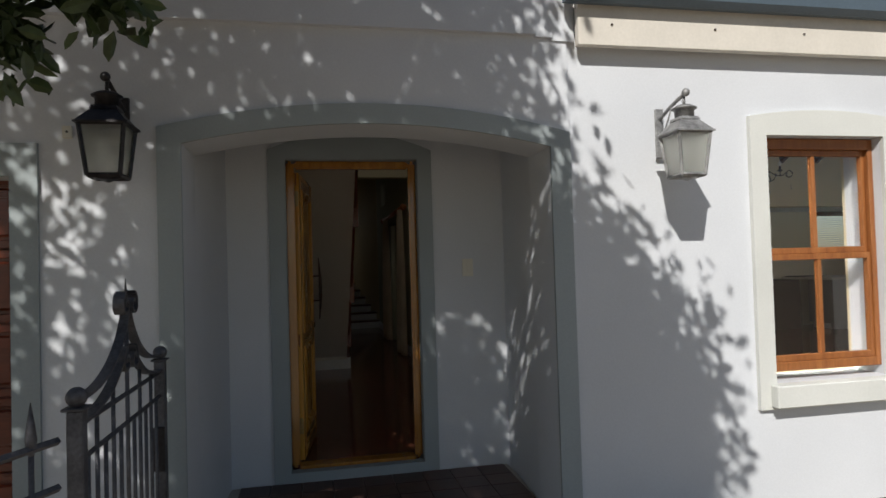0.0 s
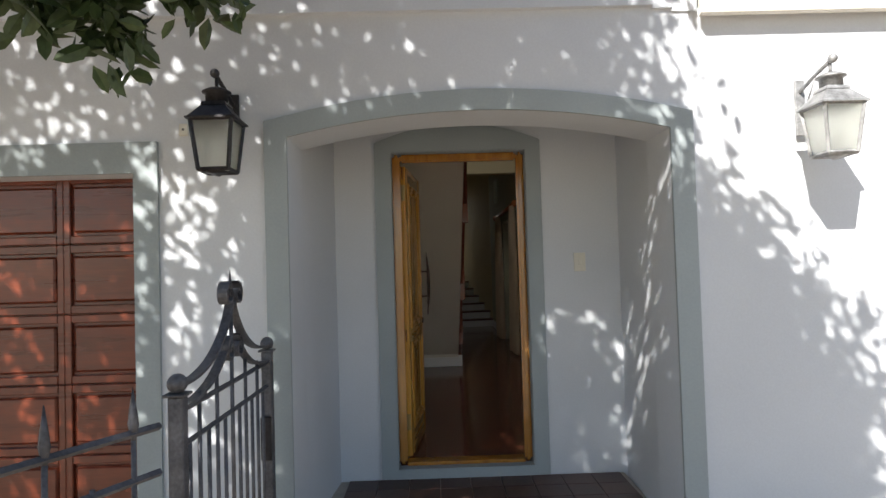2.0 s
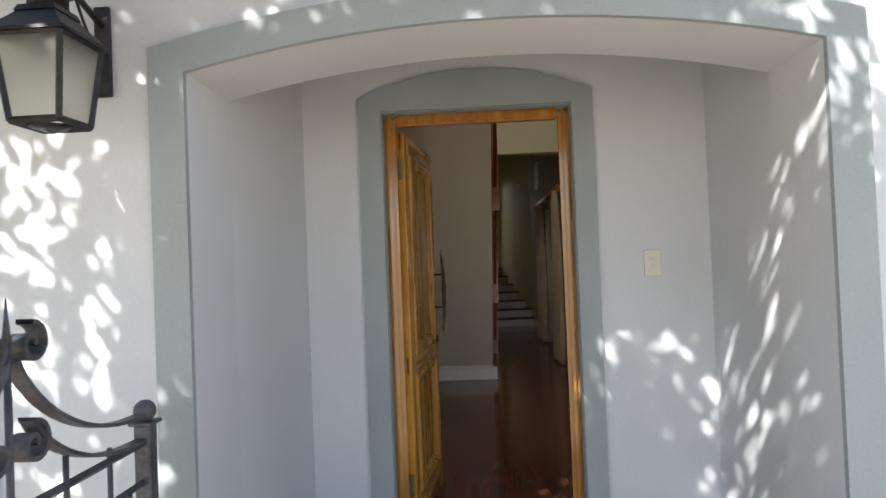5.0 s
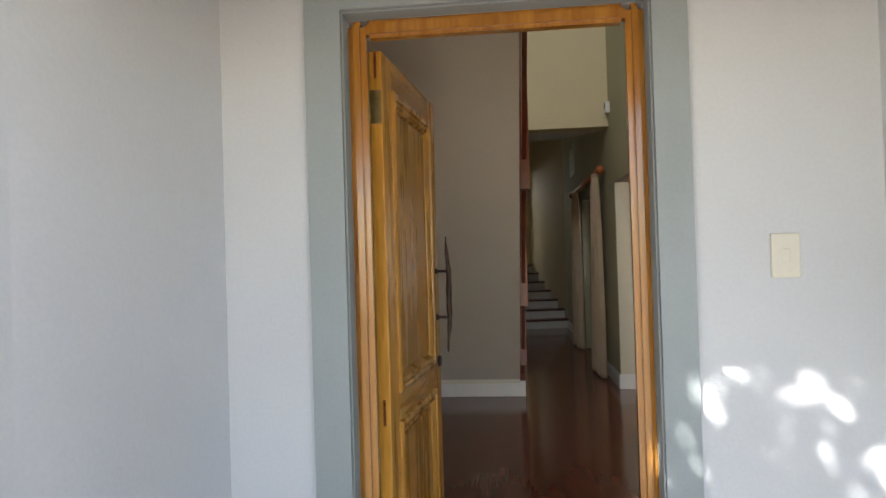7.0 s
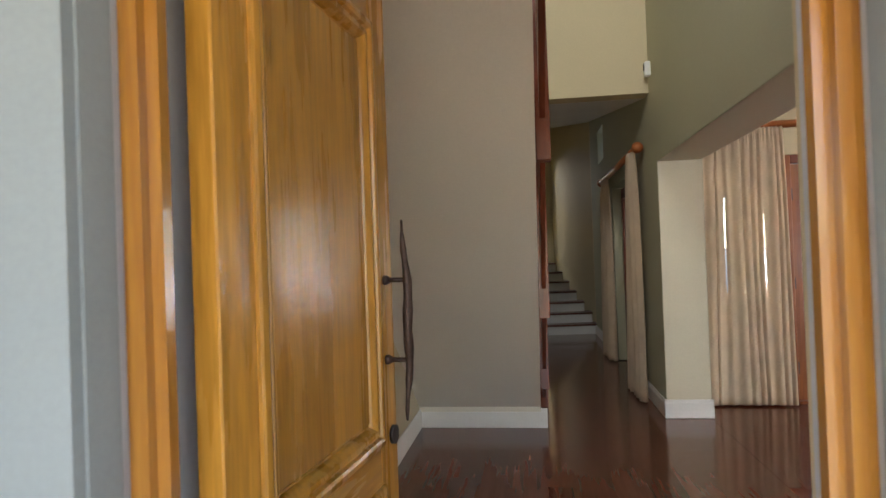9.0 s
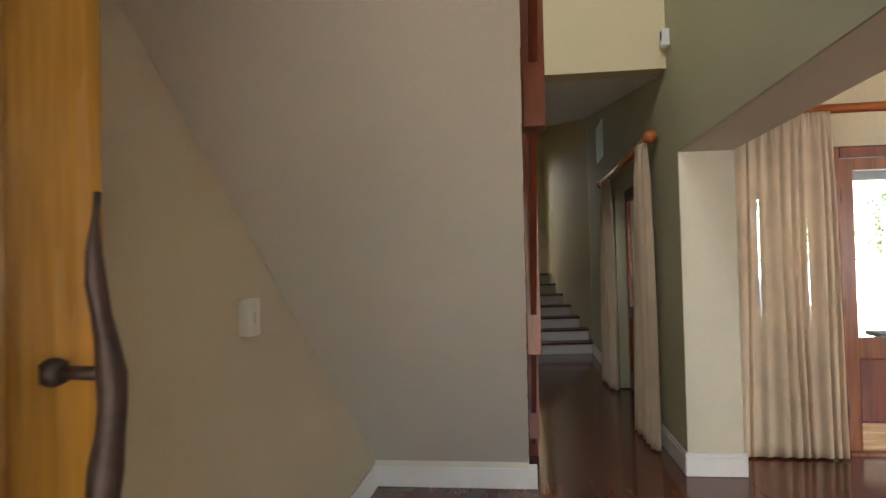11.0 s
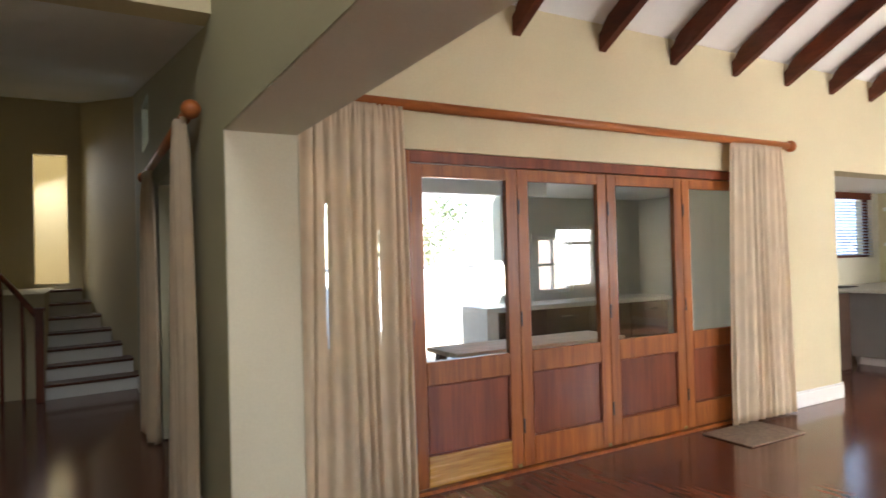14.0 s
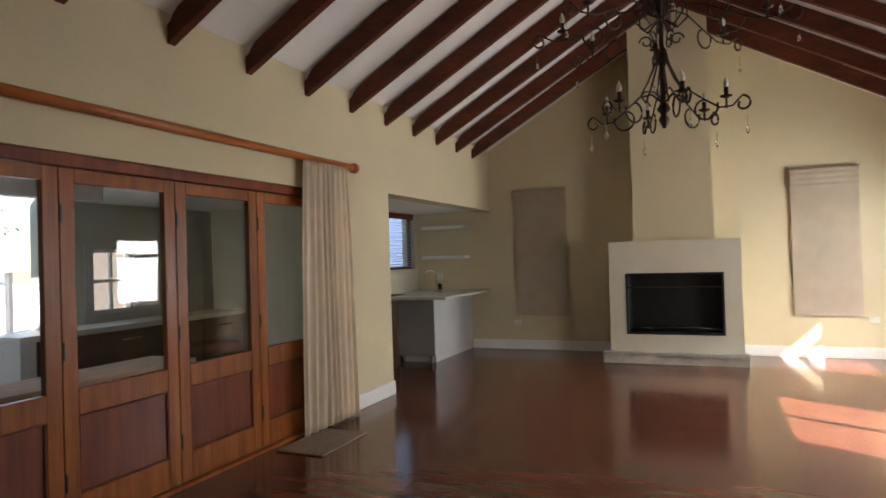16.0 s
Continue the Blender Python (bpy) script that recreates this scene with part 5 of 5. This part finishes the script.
def arm(tier_z, reach, ang, k):
    """One scrolled arm with its candle cup, bulb and drop."""
    d = Vector((math.cos(ang), math.sin(ang), 0))
    c0 = Vector((CX, CY, tier_z))
    b = B()
    pts = [c0 + d * reach * u + Vector((0, 0, h)) for u, h in ((0.03, 0.02), (0.15, 0.075), (0.32, 0.07), (0.52, 0.0), (0.70, -0.055), (0.85, -0.055), (0.97, -0.005))]
    tube(b, pts, 0.0054, 6)
    e = pts[-1]
    r = 0.046
    tube(b, [e + d * (r * math.sin(a) * (1 - a / 9)) + Vector((0, 0, -r + r * math.cos(a) * (1 - a / 9))) for a in [0.5 * i for i in range(12)]], 0.007, 6)
    m = pts[3]
    tube(b, [m + d * (0.045 * math.sin(a) * (1 - a / 9)) + Vector((0, 0, -0.048 + 0.048 * math.cos(a) * (1 - a / 9))) for a in [-0.5 * i for i in range(11)]], 0.006, 6)
    p = part("arm", b, IRON_BROWN, ch)
    q = pts[4] + Vector((0, 0, 0.0)) + d * reach * 0.08
    b = B()
    tube(b, [q + Vector((0, 0, -0.01)), q + Vector((0, 0, 0.055))], 0.006, 6)
    lathe(b, q + Vector((0, 0, 0.045)), [(0.010, 0), (0.032, 0.010), (0.034, 0.015), (0.012, 0.020), (0.012, 0.06)], 12)
    part("candle_cup", b, IRON_BROWN, p)
    b = B()
    lathe(b, q + Vector((0, 0, 0.105)), [(0.010, 0), (0.016, 0.018), (0.014, 0.034), (0.004, 0.056), (0.001, 0.064)], 10)
    part("bulb", b, CANDLE, p)
    b = B()
    lathe(b, e + d * 0.02 + Vector((0, 0, -0.215)), [(0.001, 0), (0.012, 0.018), (0.006, 0.042), (0.001, 0.05)], 6)
    tube(b, [e + d * 0.02 + Vector((0, 0, -0.166)), e + d * 0.02 + Vector((0, 0, -0.115))], 0.002, 4)
    part("crystal_drop", b, CRYSTAL, p)


for k in range(6):
    arm(CZ + 0.02, 0.43, radians(20 + 60 * k), k)
for k in range(8):
    arm(CZ + 0.52, 0.72, radians(8 + 45 * k), k)
for k in range(6):
    a = radians(50 + 60 * k)
    d = Vector((math.cos(a), math.sin(a), 0))
    b = B()
    tube(b, [Vector((CX, CY, CZ + 0.02)) + d * r + Vector((0, 0, h)) for r, h in ((0.10, 0.02), (0.13, 0.06), (0.09, 0.13), (0.04, 0.24), (0.02, 0.33))], 0.006, 6)
    part("brace", b, IRON_BROWN, ch)

for k in range(8):
    a = radians(12 + 45 * k)
    d = Vector((math.cos(a), math.sin(a), 0))
    c = Vector((CX, CY, CZ + 0.50))
    b = B()
    tube(b, [c + d * r + Vector((0, 0, h)) for r, h in ((0.02, 0.02), (0.09, -0.03), (0.145, 0.02), (0.15, 0.10), (0.10, 0.16), (0.05, 0.14), (0.045, 0.09), (0.075, 0.075))], 0.006, 6)
    part("hub_scroll", b, IRON_BROWN, ch)
    b = B()
    tube(b, [c + d * r + Vector((0, 0, h)) for r, h in ((0.03, 0.16), (0.07, 0.24), (0.11, 0.34), (0.08, 0.42), (0.02, 0.47))], 0.006, 6)
    part("crown_bar", b, IRON_BROWN, ch)
for k in range(6):
    a = radians(35 + 60 * k)
    d = Vector((math.cos(a), math.sin(a), 0))
    c = Vector((CX, CY, CZ + 0.40))
    b = B()
    tube(b, [c + d * (0.085 + 0.038 * math.cos(t) * (1 - t / 11)) + Vector((0, 0, 0.038 * math.sin(t) * (1 - t / 11))) for t in [0.5 * i for i in range(14)]], 0.005, 6)
    part("lower_curl", b, IRON_BROWN, ch)

# ---- patio behind the folding doors ----
b = B()
bx(b, 1.95, 13, DW + 0.2501, 12.0, GZ - 0.05, -0.03)
solid("floor_patio", b, STONE, "pale paved patio floor", "floor")
b = B()
bx(b, 6.15, 6.80, 9.0, 9.2, GZ, 2.75)
bx(b, 6.80, 7.45, 9.0, 9.2, GZ, 0.88), bx(b, 6.80, 7.45, 9.0, 9.2, 1.72, 2.75), bx(b, 7.45, 9.2, 9.0, 9.2, GZ, 2.75)
bx(b, 8.9, 9.1, 6.51, 9.0, GZ, 2.30)
solid("wall_patio", b, PATIO_G, "grey-green plastered patio wall", "wall")
b = B()
for q in ((6.68, 6.80, 0.60, 1.76), (7.45, 7.85, 0.60, 1.76), (6.8001, 7.4499, 0.60, 0.88), (6.8001, 7.4499, 1.72, 1.76)):
    bx(b, q[0], q[1], 8.975, 8.999, q[2], q[3])
solid("trim_patio_window", b, TRIM_LIGHT, "pale painted surround of the patio window", "trim")
b = B()
bx(b, 3.4, 8.5, 11.5, 11.7, GZ, 1.28)
solid("wall_garden", b, PLASTER_OUT, "white plastered garden wall in sun", "wall")
b = B()
bx(b, 3.4, 7.28, 11.46, 11.74, 1.281, 1.315, 0.004)
solid("garden_coping", b, GUTTER, "dark coping along the garden wall", "coping")
b = B()
bx(b, 7.285, 7.36, 11.40, 11.495, -0.03, 1.45, 0.006)
solid("garden_post", b, IRON_GREY, "dark metal post against the garden wall", "post", "", "")
b = B()
bx(b, 8.5, 12.0, 11.5, 11.7, GZ, 1.9)
solid("wall_neighbour", b, BRICK_P, "pale brick garden wall seen through the patio window", "wall")
b = B()
bx(b, 1.95, 5.60, 5.28, 7.4, 2.30, 2.42), bx(b, 5.60, 9.2, 5.28, 8.99, 2.30, 2.42)
solid("ceiling_patio", b, CEIL, "white patio ceiling", "ceiling")
b = B()
bx(b, 1.95, 5.60, 7.28, 7.40, 2.12, 2.30)
solid("beam_patio", b, WHITE, "white beam at the patio edge", "beam")
pw = thing("window_5", (7.12, 9.06, 0.88), "white-framed patio window", "window", kind="structure")
for q in ((6.801, 6.85, 0.881, 1.719), (7.40, 7.449, 0.881, 1.719), (6.8502, 7.3998, 1.67, 1.719), (6.8502, 7.3998, 0.881, 0.93), (7.11, 7.14, 0.93, 1.67), (6.8502, 7.1098, 1.28, 1.32), (7.1402, 7.3998, 1.28, 1.32)):
    b = B()
    bx(b, q[0], q[1], 9.05, 9.11, q[2], q[3], 0.004)
    part("frame", b, WHITE, pw)
b = B()
bx(b, 6.84, 7.41, 9.08, 9.084, 0.92, 1.68)
part("pane", b, GLASS, pw).visible_shadow = False
pc = thing("patio_counter", (6.8, 8.4, 0), "built-in patio counter with dark wooden drawers", "counter")
b = B()
bx(b, 5.45, 8.88, 8.35, 8.97, 0.715, 0.78, 0.005), bx(b, 5.45, 5.62, 8.35, 8.97, -0.03, 0.715)
part("top", b, WORKTOP, pc)
for i in range(4):
    x0 = 5.63 + 0.80 * i
    b = B()
    bx(b, x0, x0 + 0.79, 8.38, 8.95, -0.03, 0.71, 0.004)
    d = part("drawer", b, WENGE, pc)
    b = B()
    tube(b, [(x0 + 0.25, 8.355, 0.60), (x0 + 0.54, 8.355, 0.60)], 0.008, 6)
    part("handle", b, STEEL, d)
tb = thing("patio_table", (4.2, 6.0, -0.03), "wooden patio table, its top coloured pale for sunlight", "table")
b = B()
for k in range(4):
    bx(b, 3.35, 5.05, 5.60 + 0.12 * k, 5.715 + 0.12 * k, 0.70, 0.735, 0.003)
part("top", b, TABLE_W, tb)
for x in (3.45, 4.95):
    for y in (5.65, 6.02):
        b = B()
        bx(b, x - 0.035, x + 0.035, y - 0.035, y + 0.035, -0.03, 0.70, 0.003)
        part("leg", b, WENGE, tb)
nb = thing("neighbour_house", (24, 14.5, GZ), "neighbouring house with a roof slope coloured dark blue for shade", "house", kind="structure")
b = B()
bx(b, 20.4, 28.0, 12.3, 17.0, GZ, 0.949)
part("wall", b, PLASTER_OUT, nb)
b = B()
prism(b, [(20.0, 0.95), (20.3, 1.1), (23.6, 3.3), (28.2, 3.3), (28.2, 0.95)], "y", 12.0, 17.2)
part("roof", b, ROOF_SHADED, nb)
bush = thing("garden_shrub", (5.2, 12.3, GZ), "green garden shrub behind the patio wall", "shrub")
cs = np.array([(5.4, 12.2, 1.7), (6.9, 12.4, 2.0), (7.2, 12.3, 2.3), (5.0, 12.3, 2.6), (7.0, 12.4, 1.6)])
cen = np.repeat(cs, 260, axis=0) + rnd.normal(0, 1, (1300, 3)) * np.array([0.22, 0.2, 0.24])
v, f = leaves(cen, 0.02, 0.10, 21)
me = bpy.data.meshes.new("foliage")
me.from_pydata(v.tolist(), [], f)
me.materials.append(LEAF)
o = new("foliage", me)
o.parent, o.matrix_parent_inverse = bush, Matrix.Translation(bush.location).inverted()
b = B()
for c in cs:
    tube(b, [(5.2, 12.3, GZ), ((5.2 + c[0]) / 2, 12.28, (GZ + c[2]) / 2 + 0.1), tuple(c)], 0.02, 6, 0.006)
part("stems", b, BARK, bush)

# ---- floor planks and porch tiles ----
PW, PL = 0.192, 1.285


def plank_mesh(name, length, width, thick, material):
    b = B()
    bx(b, 0, length - 0.0003, 0, width - 0.0003, -thick, 0)
    return mesh_of(name, b, material)


cache = {}


def plank(x0, x1, y0, y1):
    key = (round(x1 - x0, 3), round(y1 - y0, 3))
    if key not in cache:
        cache[key] = plank_mesh("plank", key[0], key[1], 0.010, FLOOR_W)
    ob = new("plank", cache[key])
    ob.location = (x0, y0, 0)
    ob.parent = floor


rows = [(-0.42, HX, 0.262, 4.20), (PX, BX, -0.79, 4.98)]
for x0, x1, y0, y1 in rows:
    x, k = x0, 0
    while x < x1 - 0.02:
        h = min(PW, x1 - x)
        y = y0 - PL * ((k * 0.37) % 1)
        while y < y1 - 0.01:
            a, c = max(y, y0), min(y + PL, y1)
            if c - a > 0.03:
                plank(x, x + h, a, c)
            y += PL
        x, k = x + PW, k + 1
b = B()
bx(b, HX, PX, 0.75, 4.57, -0.012, -0.001)
bx(b, -0.42, HX, 4.20, 12.0, -0.012, -0.001)
bx(b, PX, BX, 4.98, DW + 0.02, -0.012, -0.001)
bx(b, 7.2, BX, DW + 0.02, 6.3, -0.012, -0.001)
bx(b, -0.2, 1.2, 0.15, 0.262, -0.012, -0.001)
solid("floor_rest", b, FLOOR_W, "dark laminate floor of hall and kitchen", "floor")
tile = B()
bx(tile, 0, 0.196, 0, 0.196, -0.012, 0, 0.002)
tile = mesh_of("tile", tile, CERAMIC)
for i in range(9):
    for j in range(7):
        x, y = -0.36 + 0.2 * i, -1.42 + 0.2 * j
        if y < FY + 0.04 and not -0.31 < x < 1.12:
            continue
        ob = new("tile", tile)
        ob.location, ob.parent = (x, y, -0.070), porch
